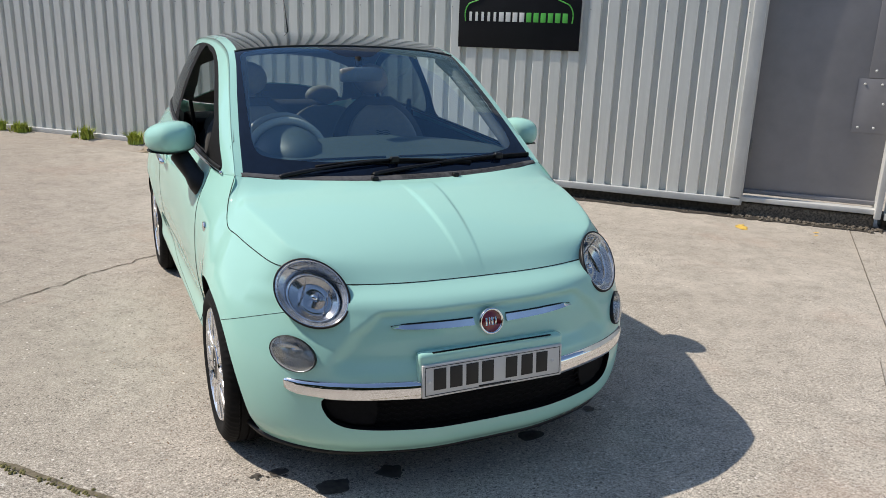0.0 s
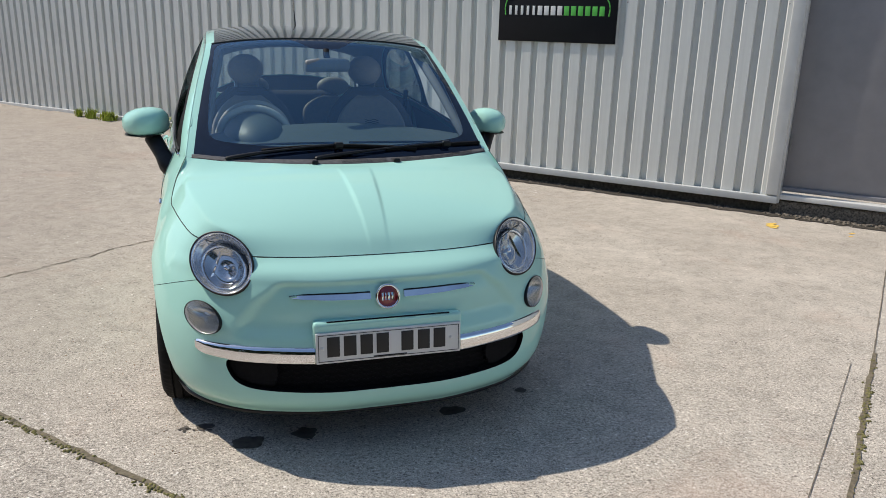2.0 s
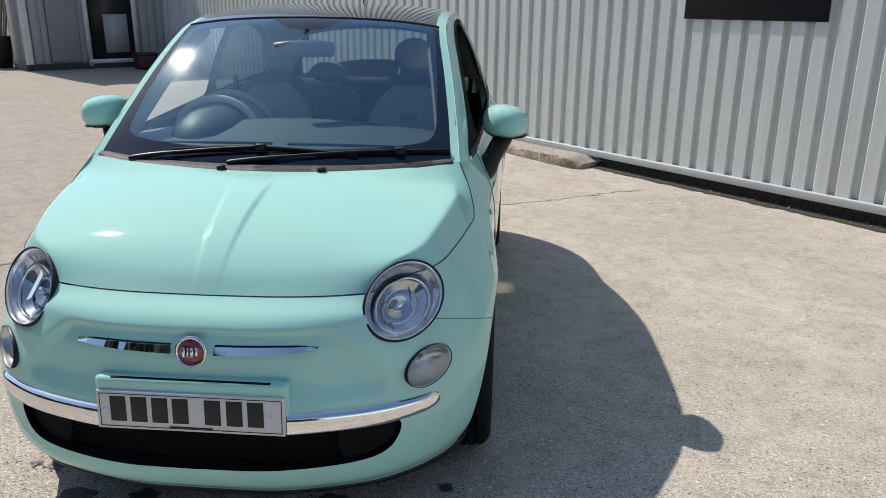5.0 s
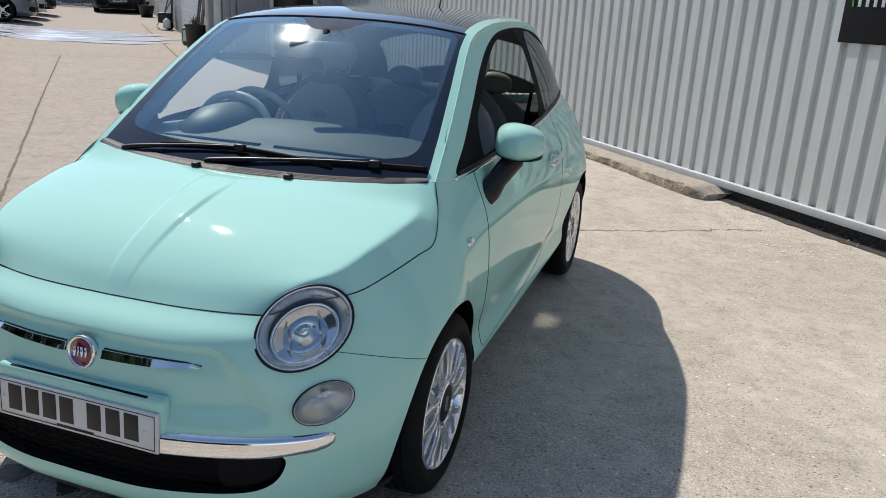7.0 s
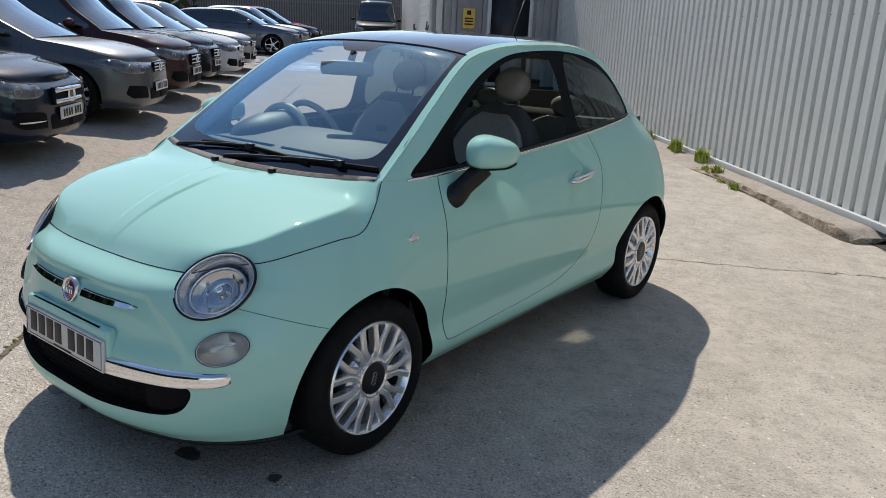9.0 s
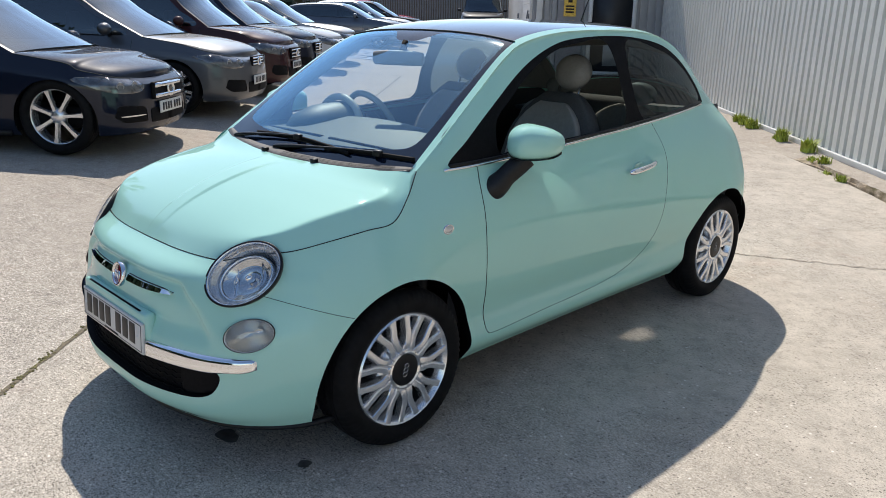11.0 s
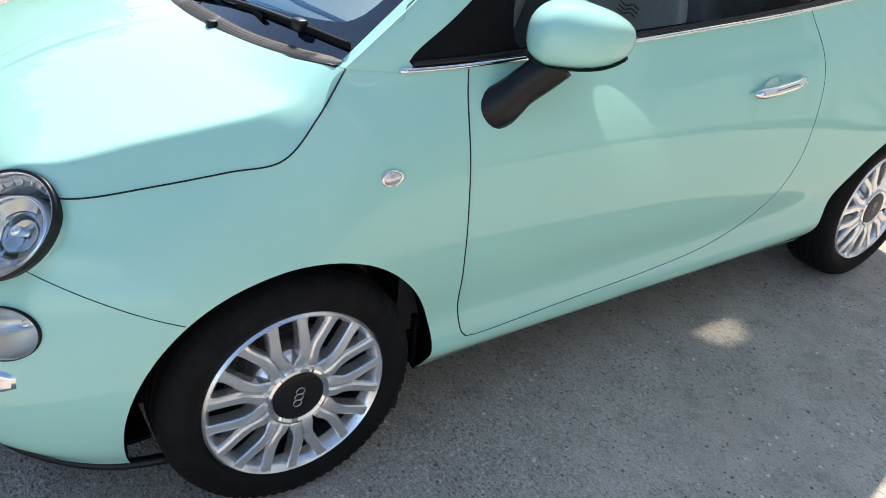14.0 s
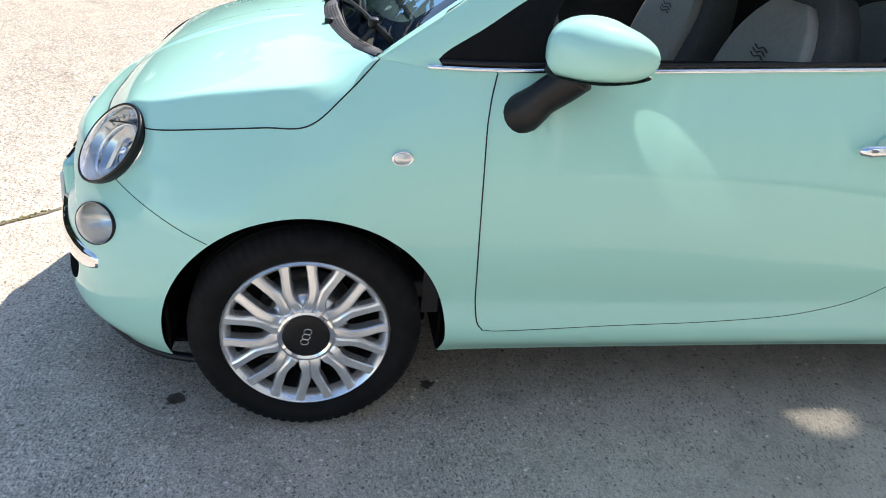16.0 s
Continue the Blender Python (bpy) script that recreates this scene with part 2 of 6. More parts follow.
# ---- building blocks ----
def mesh_from(name, verts, faces, mat, smooth=True):
    me = bpy.data.meshes.new(name)
    me.from_pydata([tuple(map(float, v)) for v in verts], [], [tuple(map(int, f)) for f in faces])
    if smooth:
        me.polygons.foreach_set("use_smooth", [True] * len(me.polygons))
    me.materials.append(mat)
    me.update()
    return me


def part(name, data, mat, parent, label="", smooth=True, angle=None, m=None):
    """Links a bmesh, (verts, faces) or mesh as one mesh object under a thing or part."""
    if isinstance(data, bmesh.types.BMesh):
        bmesh.ops.recalc_face_normals(data, faces=data.faces)
        for f in data.faces:
            f.smooth = smooth
        me = bpy.data.meshes.new(name)
        data.to_mesh(me)
        data.free()
        me.materials.append(mat)
    elif isinstance(data, bpy.types.Mesh):
        me = data
    else:
        me = mesh_from(name, data[0], data[1], mat, smooth)
    if angle is not None:
        me.set_sharp_from_angle(angle=radians(angle))
    ob = new(name, me)
    if parent is not None:
        ob.parent = parent
    if m is not None:
        ob.matrix_basis = m
    if label:
        ob["label"] = label
    return ob


def thing(name, m, label, category, group="", kind=""):
    ob = new(name)
    ob.empty_display_size = 0.1
    ob.matrix_basis = m
    return tagged(ob, label, category, group, kind)


def solid(size, centre=(0, 0, 0), bevel=0.0, m=None, segs=2):
    """A box with rounded edges."""
    bm = bmesh.new()
    bmesh.ops.create_cube(bm, size=1.0)
    bmesh.ops.scale(bm, vec=size, verts=bm.verts)
    if bevel:
        bmesh.ops.bevel(bm, geom=bm.edges[:], offset=min(bevel, 0.45 * min(size)), segments=segs, profile=0.6, affect="EDGES")
    bmesh.ops.translate(bm, vec=centre, verts=bm.verts)
    if m is not None:
        bmesh.ops.transform(bm, matrix=m, verts=bm.verts)
    return bm


def merge(*bms):
    """Several shapes of one part in one bmesh."""
    me = bpy.data.meshes.new("tmp")
    out = bmesh.new()
    for b in bms:
        b.to_mesh(me)
        b.free()
        out.from_mesh(me)
    bpy.data.meshes.remove(me)
    return out


def lathe(profile, segs=48, axis="x", arc=1.0, start=0.0, closed=False):
    """Turns (along, radius) pairs round an axis."""
    n = len(profile)
    verts, faces = [], []
    full = arc >= 1.0
    count = segs if full else segs + 1
    for k in range(count):
        a = start + 2 * math.pi * arc * k / segs
        c, s = math.cos(a), math.sin(a)
        for along, r in profile:
            verts.append({"x": (along, r * c, r * s), "y": (r * c, along, r * s), "z": (r * c, r * s, along)}[axis])
    for k in range(segs):
        a, b = k * n, ((k + 1) % count) * n
        for i in range(n - 1 + (1 if closed else 0)):
            j = (i + 1) % n
            faces.append((a + i, b + i, b + j, a + j))
    return verts, faces


def spline(pts, per=8, closed=False):
    """A smooth curve through the points."""
    p = np.array(pts, float)
    n = len(p)
    out = []
    spans = n if closed else n - 1
    for i in range(spans):
        p1, p2 = p[i], p[(i + 1) % n]
        p0 = p[i - 1] if closed or i > 0 else 2 * p1 - p2
        p3 = p[(i + 2) % n] if closed or i + 2 < n else 2 * p2 - p1
        k = np.arange(per)[:, None] / per
        out.append(0.5 * (2 * p1 + (p2 - p0) * k + (2 * p0 - 5 * p1 + 4 * p2 - p3) * k**2 + (3 * p1 - p0 - 3 * p2 + p3) * k**3))
    if not closed:
        out.append(p[-1:])
    return np.concatenate(out)


def tube(pts, radius, sides=8, closed=False, flat=1.0, up=(0, 0, 1), radii=None):
    """A round or flattened bar along points."""
    p = np.array(pts, float)
    n = len(p)
    verts, faces = [], []
    for i in range(n):
        a = p[i - 1] if closed or i else p[0]
        b = p[(i + 1) % n] if closed or i < n - 1 else p[-1]
        d = Vector(b - a)
        if d.length < 1e-9:
            d = Vector((0, 1, 0))
        d.normalize()
        side = d.cross(Vector(up))
        side = side.normalized() if side.length > 1e-4 else d.orthogonal().normalized()
        top = side.cross(d)
        r = radius if radii is None else radii[i]
        for k in range(sides):
            t = 2 * math.pi * (k + 0.5) / sides
            verts.append(Vector(p[i]) + side * (r * math.cos(t)) + top * (r * flat * math.sin(t)))
    for i in range(n if closed else n - 1):
        a, b = i * sides, ((i + 1) % n) * sides
        for k in range(sides):
            j = (k + 1) % sides
            faces.append((a + k, a + j, b + j, b + k))
    if not closed:
        faces.append(tuple(range(sides))[::-1])
        faces.append(tuple(range((n - 1) * sides, n * sides)))
    return verts, faces


def joined(*shapes):
    verts, faces = [], []
    for v, f in shapes:
        k = len(verts)
        verts += [tuple(q) for q in v]
        faces += [tuple(i + k for i in face) for face in f]
    return verts, faces


def looking(shape, way):
    """A shape whose faces, on the whole, look along a way."""
    total = Vector((0, 0, 0))
    for f in shape[1]:
        a, b, c = (Vector(tuple(shape[0][i])) for i in f[:3])
        total += (b - a).cross(c - a)
    return shape if total.dot(Vector(way)) > 0 else (shape[0], [tuple(f)[::-1] for f in shape[1]])


def moved(shape, m):
    return [m @ Vector(tuple(v)) for v in shape[0]], shape[1]


# ---- surfaces: grids that are trimmed by outlines ----
class Sheet:
    """A surface of triangles, cut along level lines."""

    def __init__(self, v, f):
        self.v, self.f = np.array(v, float).reshape(-1, 3), np.array(f, int).reshape(-1, 3)

    @staticmethod
    def grid(p):
        a, b = p.shape[:2]
        idx = np.arange(a * b).reshape(a, b)
        q = [idx[:-1, :-1], idx[1:, :-1], idx[1:, 1:], idx[:-1, 1:]]
        q = [c.ravel() for c in q]
        return Sheet(p.reshape(-1, 3), np.concatenate([np.stack([q[0], q[1], q[2]], 1), np.stack([q[0], q[2], q[3]], 1)]))

    def cut(self, value):
        """The parts where value(points) is above and below nothing."""
        s = value(self.v)
        s = np.where(np.abs(s) < 1e-7, 1e-7, s)
        verts, edge = list(map(tuple, self.v)), {}

        def mid(i, j):
            key = (min(i, j), max(i, j))
            if key not in edge:
                t = s[i] / (s[i] - s[j])
                edge[key] = len(verts)
                verts.append(tuple(self.v[i] + t * (self.v[j] - self.v[i])))
            return edge[key]

        pos = s[self.f] > 0
        cnt = pos.sum(1)
        above, below = self.f[cnt == 3].tolist(), self.f[cnt == 0].tolist()
        for tri, p, c in zip(self.f[(cnt == 1) | (cnt == 2)], pos[(cnt == 1) | (cnt == 2)], cnt[(cnt == 1) | (cnt == 2)]):
            k = int(np.argmax(p)) if c == 1 else int(np.argmin(p))
            a, b, d = int(tri[k]), int(tri[(k + 1) % 3]), int(tri[(k + 2) % 3])
            ab, ad = mid(a, b), mid(a, d)
            one, two = [[a, ab, ad]], [[ab, b, d], [ab, d, ad]]
            (above if c == 1 else below).extend(one)
            (below if c == 1 else above).extend(two)
        v = np.array(verts)
        return Sheet(v, above).tidy() if above else None, Sheet(v, below).tidy() if below else None

    def tidy(self):
        used, inv = np.unique(self.f, return_inverse=True)
        self.v, self.f = self.v[used], inv.reshape(-1, 3)
        return self

    def rim(self):
        """Boundary edges, as pairs of vertices."""
        e = np.sort(np.concatenate([self.f[:, [0, 1]], self.f[:, [1, 2]], self.f[:, [2, 0]]]), axis=1)
        u, c = np.unique(e, axis=0, return_counts=True)
        return u[c == 1]

    def mirrored(self):
        return Sheet(self.v * (-1, 1, 1), self.f[:, ::-1])

    def both(self):
        m = self.mirrored()
        return Sheet(np.concatenate([self.v, m.v]), np.concatenate([self.f, m.f + len(self.v)])).weld()

    def plus(self, other):
        return Sheet(np.concatenate([self.v, other.v]), np.concatenate([self.f, other.f + len(self.v)])).weld()

    def weld(self):
        key = np.round(self.v, 5)
        u, first, inv = np.unique(key, axis=0, return_index=True, return_inverse=True)
        self.v, self.f = self.v[first], inv.reshape(-1)[self.f]
        f = self.f
        self.f = f[(f[:, 0] != f[:, 1]) & (f[:, 1] != f[:, 2]) & (f[:, 0] != f[:, 2])]
        return self

    def data(self, centre=(0, 1.2, .75)):
        """Points and faces, turned to look away from a centre."""
        n = np.cross(self.v[self.f[:, 1]] - self.v[self.f[:, 0]], self.v[self.f[:, 2]] - self.v[self.f[:, 0]])
        away = ((self.v[self.f].mean(1) - np.array(centre)) * n).sum()
        return self.v, self.f if away > 0 else self.f[:, ::-1]


def inside(poly, ax=(1, 2)):
    """A level function: above nothing within the outline, in the plane of two axes."""
    q = np.array(poly, float)
    r = np.roll(q, -1, axis=0)

    def value(v):
        p = v[:, ax]
        best = np.full(len(p), 1e9)
        odd = np.zeros(len(p), bool)
        for a, b in zip(q, r):
            d = b - a
            t = np.clip(((p - a) @ d) / max(d @ d, 1e-12), 0, 1)
            best = np.minimum(best, np.hypot(*(p - a - t[:, None] * d).T))
            cross = (a[1] > p[:, 1]) != (b[1] > p[:, 1])
            with np.errstate(divide="ignore", invalid="ignore"):
                odd ^= cross & (p[:, 0] < d[0] * (p[:, 1] - a[1]) / (d[1] if d[1] else 1e-12) + a[0])
        return np.where(odd, best, -best)
    return value


def skin(net, per_i, per_j):
    """A smooth grid through a net of points."""
    net = np.array(net, float)
    rows = np.stack([spline(r, per_j) for r in net])
    return np.stack([spline(rows[:, k], per_i) for k in range(rows.shape[1])], 1)


# ---- the yard ----
def ground_sheet():
    """One sheet, fine near the car and coarse to the horizon."""
    def axis(lo, hi):
        near = np.arange(lo, hi + 0.01, 0.5)
        far = [lo - d for d in (1, 2, 4, 8, 16, 40, 120, 400, 1500)][::-1], [hi + d for d in (1, 2, 4, 8, 16, 40, 120, 400, 1500)]
        return np.concatenate([far[0], near, far[1]])
    xs, ys = axis(-22, 8), axis(-8, 30)
    verts = []
    for x in xs:
        for y in ys:
            cx, cy = min(max(x, -45), 14), min(max(y, -14), 50)
            verts.append((x, y, ground_z(cx, cy)))
    n = len(ys)
    faces = [(i * n + j, (i + 1) * n + j, (i + 1) * n + j + 1, i * n + j + 1) for i in range(len(xs) - 1) for j in range(n - 1)]
    return verts, faces


tagged(part("ground", ground_sheet(), M["concrete"], None), "worn pale concrete yard with exposed stone specks", "ground", kind="structure")


def cladding_sheet(u0, u1, z0, z1, phase=0.0, pitch=0.1705, deep=0.040):
    """Box-ribbed steel sheet: broad ribs in the plane y = 0 with troughs behind it."""
    prof = [(0.0, 0.0), (0.088, 0.0), (0.095, deep), (0.147, deep), (0.1515, 0.012), (0.161, 0.0), (0.166, 0.0)]
    pts, k = [], math.floor((u0 - phase) / pitch)
    while phase + k * pitch < u1:
        for a, d in prof:
            u = phase + k * pitch + a
            if u0 <= u <= u1:
                pts.append((u, d))
        k += 1
    pts = [(u0, pts[0][1])] + pts + [(u1, pts[-1][1])]
    verts = [(u, d, z) for z in (z0, z1) for u, d in pts]
    n = len(pts)
    return verts, [(i, i + 1, n + i + 1, n + i) for i in range(n - 1)]


wall = thing("wall_main", yard(0, WALL, 0, 0, False), "pale grey box-ribbed steel cladding wall of a warehouse", "wall", kind="structure")
part("cladding_sheet", cladding_sheet(-14.7, 1.09, 0.155, 6.0, 0.0), M["cladding"], wall, smooth=False)
part("base_rail", solid((15.9, 0.05, 0.062), (-6.80, -0.012, 0.128), 0.006), M["flashing"], wall)
part("corner_flashing", solid((0.10, 0.07, 5.9), (1.10, -0.004, 3.12), 0.008), M["flashing"], wall)
part("footing", solid((16.2, 0.25, 0.4), (-6.65, 0.17, -0.08), 0.01), M["soil"], wall)

for k in range(40):
    for z in (1.76, 3.2):
        part("bolt", lathe([(.001, .006), (-.004, .0055), (-.006, .002)], 8, "y"), M["door_grey"], wall, m=pose(1.02 - .341 * k, 0, z))

# ---- the mint car ----
# stations from the nose to the tail; levels from the lower edge up to the seam of bonnet and windows
ST = [
    [(0, -.655, .168), (0, -.712, .235), (0, -.706, .36), (0, -.694, .48), (0, -.674, .60), (0, -.622, .670), (0, -.545, .716)],
    [(.2, -.649, .168), (.2, -.706, .235), (.2, -.700, .36), (.2, -.688, .48), (.2, -.668, .60), (.2, -.615, .671), (.2, -.541, .717)],
    [(.37, -.61, .168), (.375, -.668, .235), (.375, -.664, .36), (.375, -.652, .48), (.37, -.63, .60), (.36, -.588, .674), (.345, -.525, .719)],
    [(.50, -.56, .170), (.515, -.611, .24), (.52, -.61, .36), (.515, -.598, .48), (.50, -.572, .60), (.48, -.545, .672), (.455, -.50, .722)],
    [(.61, -.475, .172), (.628, -.52, .245), (.638, -.526, .36), (.635, -.515, .48), (.612, -.485, .60), (.588, -.455, .68), (.555, -.425, .752)],
    [(.685, -.378, .175), (.708, -.402, .25), (.722, -.406, .36), (.722, -.396, .48), (.702, -.372, .60), (.677, -.355, .69), (.637, -.35, .766)],
    [(.722, -.275, .18), (.752, -.285, .26), (.77, -.285, .37), (.776, -.272, .48), (.762, -.25, .60), (.731, -.243, .70), (.680, -.232, .786)],
    [(.735, -.12, .18), (.772, -.12, .27), (.79, -.12, .38), (.798, -.12, .49), (.792, -.115, .61), (.767, -.11, .71), (.710, -.10, .805)],
    [(.735, .0, .18), (.775, .0, .27), (.794, .0, .38), (.803, .0, .49), (.80, .0, .61), (.777, .0, .715), (.724, .003, .818)],
    [(.73, .10, .18), (.766, .10, .27), (.785, .10, .38), (.796, .10, .49), (.797, .10, .62), (.775, .095, .76), (.704, .085, .888)],
    [(.722, .19, .18), (.757, .19, .27), (.776, .19, .38), (.788, .19, .50), (.792, .19, .63), (.765, .18, .80), (.664, .162, .965)],
    [(.716, .36, .192), (.760, .36, .264), (.771, .36, .385), (.785, .36, .50), (.791, .36, .64), (.772, .36, .81), (.700, .35, .958)],
    [(.714, .70, .196), (.763, .70, .262), (.772, .70, .385), (.790, .70, .50), (.799, .70, .65), (.785, .70, .82), (.722, .70, .975)],
    [(.714, 1.1, .198), (.764, 1.1, .262), (.774, 1.1, .385), (.793, 1.1, .50), (.803, 1.1, .65), (.789, 1.1, .83), (.730, 1.1, .999)],
    [(.716, 1.5, .200), (.765, 1.5, .263), (.777, 1.5, .385), (.797, 1.5, .50), (.807, 1.5, .66), (.789, 1.5, .85), (.726, 1.5, 1.022)],
    [(.722, 1.85, .200), (.768, 1.85, .270), (.784, 1.85, .39), (.803, 1.85, .51), (.811, 1.85, .67), (.785, 1.85, .87), (.706, 1.85, 1.045)],
    [(.728, 2.15, .20), (.768, 2.15, .29), (.793, 2.15, .40), (.810, 2.15, .52), (.812, 2.15, .68), (.769, 2.15, .89), (.672, 2.15, 1.065)],
    [(.722, 2.4, .21), (.766, 2.42, .29), (.79, 2.43, .40), (.804, 2.43, .52), (.802, 2.42, .68), (.745, 2.40, .89), (.630, 2.36, 1.06)],
    [(.655, 2.60, .22), (.705, 2.64, .30), (.732, 2.655, .41), (.745, 2.655, .53), (.738, 2.635, .68), (.685, 2.59, .88), (.572, 2.52, 1.04)],
    [(.49, 2.73, .22), (.54, 2.79, .30), (.565, 2.81, .41), (.575, 2.81, .53), (.565, 2.79, .68), (.53, 2.72, .86), (.46, 2.61, 1.01)],
    [(.25, 2.78, .22), (.26, 2.825, .30), (.27, 2.84, .41), (.27, 2.84, .53), (.265, 2.815, .68), (.255, 2.75, .86), (.24, 2.665, .985)],
    [(0, 2.79, .22), (0, 2.83, .30), (0, 2.845, .41), (0, 2.845, .53), (0, 2.82, .68), (0, 2.76, .86), (0, 2.68, .98)],
]
side_net = np.array(ST)
for row, wide in ((4, .006), (5, .014), (6, .018), (7, .018), (8, .016), (9, .012), (10, .006), (16, .008), (17, .010), (18, .006)):
    side_net[row, 1:5, 0] += wide * np.array((.6, 1, 1, .8))   # flared wings
for row in range(11, 17):
    side_net[row, 1] += (.016, 0, .012)   # fuller sill below the door
    side_net[row, 2, 0] -= .004
SIDE = skin(side_net, 12, 10)
# the shallow hollow round the badge
sx, sz = np.abs(SIDE[..., 0]), SIDE[..., 2]
soft = lambda k: np.clip(k, 0, 1)**2 * (3 - 2 * np.clip(k, 0, 1))
hollow = soft((0.657 - sz) / 0.024) * soft((np.interp(sz, [.40, .50, .58, .66], [.56, .53, .47, .37]) - sx) / 0.05) * soft((sz - 0.445) / 0.07)
SIDE[..., 1] += np.where(SIDE[..., 1] < -0.3, 0.020 * hollow - 0.006 * soft((0.71 - sz) / 0.03) * (1 - soft((0.675 - sz) / 0.04)), 0)
# bonnet
MID = [(0, -.545, .716), (0, -.49, .772), (0, -.41, .822), (0, -.30, .869), (0, -.18, .906), (0, -.10, .925), (0, -.03, .936), (0, .035, .943)]
SHOULDER = (.014, .040, .056, .069, .075, .079, .030, .003)   # height of the bonnet's crease over its seam


def arch_net(mids, edges, fj, gj, bow=2.0):
    net = []
    for (_, ym, zm), (xe, ye, ze) in zip(mids, edges):
        net.append([(xe * f, ym + (ye - ym) * f**bow, zm + (ze - zm) * g) for f, g in zip(fj, gj)])
    return net


FJ = np.concatenate([np.linspace(0, .80, 22)[:-1], np.linspace(.80, 1, 21)])


def bonnet_net():
    net = []
    for (_, ym, zm), (xe, ye, ze), h in zip(MID, side_net[3:11, 6], SHOULDER):
        row = []
        for f in FJ:
            crown, slope = zm + (ze + h - zm) * (f / .92)**2.3, ze + h * (1 - f) / .08
            z = ze if f == 1 else .5 * (crown + slope - math.hypot(crown - slope, .010 * min(1, (1 - f) / .04)))
            row.append((xe * f, ym + (ye - ym) * f**2, z))
        net.append(row)
    front = spline(side_net[0:4, 6], 20)
    net[0] = [[np.interp(x, front[:, 0], front[:, k]) for k in range(3)] for x in (.455 * f for f in FJ)]
    return net


BONNET = skin(bonnet_net(), 14, 4)
half = np.interp(BONNET[..., 1], [-.6, .1], [.030, .075])
ridge = np.clip((half - np.abs(BONNET[..., 0])) / 0.014 + 0.5, 0, 1)
fade = np.clip((BONNET[..., 1] + .56) / 0.25, 0, 1) * np.clip((0.0 - BONNET[..., 1]) / 0.2, 0, 1)
BONNET[..., 2] += 0.0075 * ridge**2 * (3 - 2 * ridge) * fade
# roof line above the doors and the middle line of screen, roof and rear window
RAIL = [(.664, .162, .967), (.640, .34, 1.090), (.608, .53, 1.222), (.572, .72, 1.342), (.556, .86, 1.400), (.552, 1.10, 1.437), (.548, 1.45, 1.446),
        (.548, 1.80, 1.430), (.542, 2.05, 1.370), (.538, 2.25, 1.265), (.542, 2.42, 1.135), (.560, 2.50, 1.050)]
BELT = [(.664, .162, .965), (.690, .27, .957), (.704, .40, .960), (.716, .58, .968), (.723, .74, .977), (.730, 1.10, .999), (.727, 1.45, 1.019),
        (.710, 1.80, 1.042), (.684, 2.06, 1.060), (.652, 2.25, 1.064), (.612, 2.42, 1.053), (.572, 2.52, 1.040)]
CENTRE = [(0, .085, .945), (0, .27, 1.098), (0, .46, 1.235), (0, .66, 1.362), (0, .80, 1.432), (0, 1.05, 1.474), (0, 1.40, 1.488),
          (0, 1.78, 1.480), (0, 2.06, 1.440), (0, 2.27, 1.365), (0, 2.50, 1.17), (0, 2.66, 1.00)]


def house_side():
    net = []
    for b, r in zip(BELT, RAIL):
        b, r = np.array(b), np.array(r)
        h = abs(r[2] - b[2])
        net.append([b + (r - b) * k + np.array((0.10 * h * 4 * k * (1 - k) * 0.5, 0, 0)) for k in (0, .25, .5, .75, 1)])
    return skin(net, 8, 6)


FLANK = house_side()
TOP = skin(arch_net(CENTRE, RAIL, (0, .35, .65, .87, .96, 1), (0, .07, .27, .60, .84, 1), 2.2), 8, 8)
WHEELS = [(0.0, 0.290), (2.30, 0.290)]
ARCH = 0.355


def arches(v):
    """Above nothing outside both wheel openings."""
    return np.minimum(*(np.hypot(v[:, 1] - y, v[:, 2] - (z - 0.020)) - ARCH for y, z in WHEELS))


def lamp_frame(c, u, v):
    n = Vector(u).cross(Vector(v)).normalized()
    m = Matrix((u, v, n * 0.1)).transposed().to_4x4()
    return Matrix.Translation(c) @ m


HEADLAMP = lamp_frame((.5512, -.479, .6975), (.0945, .0805, .0329), (-.0385, .0413, .0850))
FOGLAMP = lamp_frame((.6255, -.5143, .516), (.057, .057, .007), (-.004, .014, .052))


def round_hole(frame_m, size=1.0):
    inv = np.array(frame_m.inverted())

    def value(v):
        q = v @ inv[:3, :3].T + inv[:3, 3]
        return np.maximum(np.hypot(q[:, 0], q[:, 1]) - size, np.abs(q[:, 2]) - 1.6)
    return value


GRILLE = spline([(0, .392), (.30, .394), (.50, .392), (.553, .378), (.548, .335), (.515, .298), (.44, .280), (.25, .272), (0, .270)], 6)
GRILLE = np.concatenate([GRILLE, (GRILLE * (-1, 1))[::-1]])


def front_only(level):
    return lambda v: np.minimum(level(v), -0.2 - v[:, 1])


lower = Sheet.grid(SIDE)
front_skin = lower
lower, _ = lower.cut(arches)
grille_skin, lower = lower.cut(front_only(inside(GRILLE, (0, 2))))
bonnet = Sheet.grid(BONNET)
for hole in (round_hole(HEADLAMP), round_hole(FOGLAMP)):
    lower, _ = lower.cut(hole)
    bonnet, _ = bonnet.cut(hole)
flank = Sheet.grid(FLANK)
top = Sheet.grid(TOP)
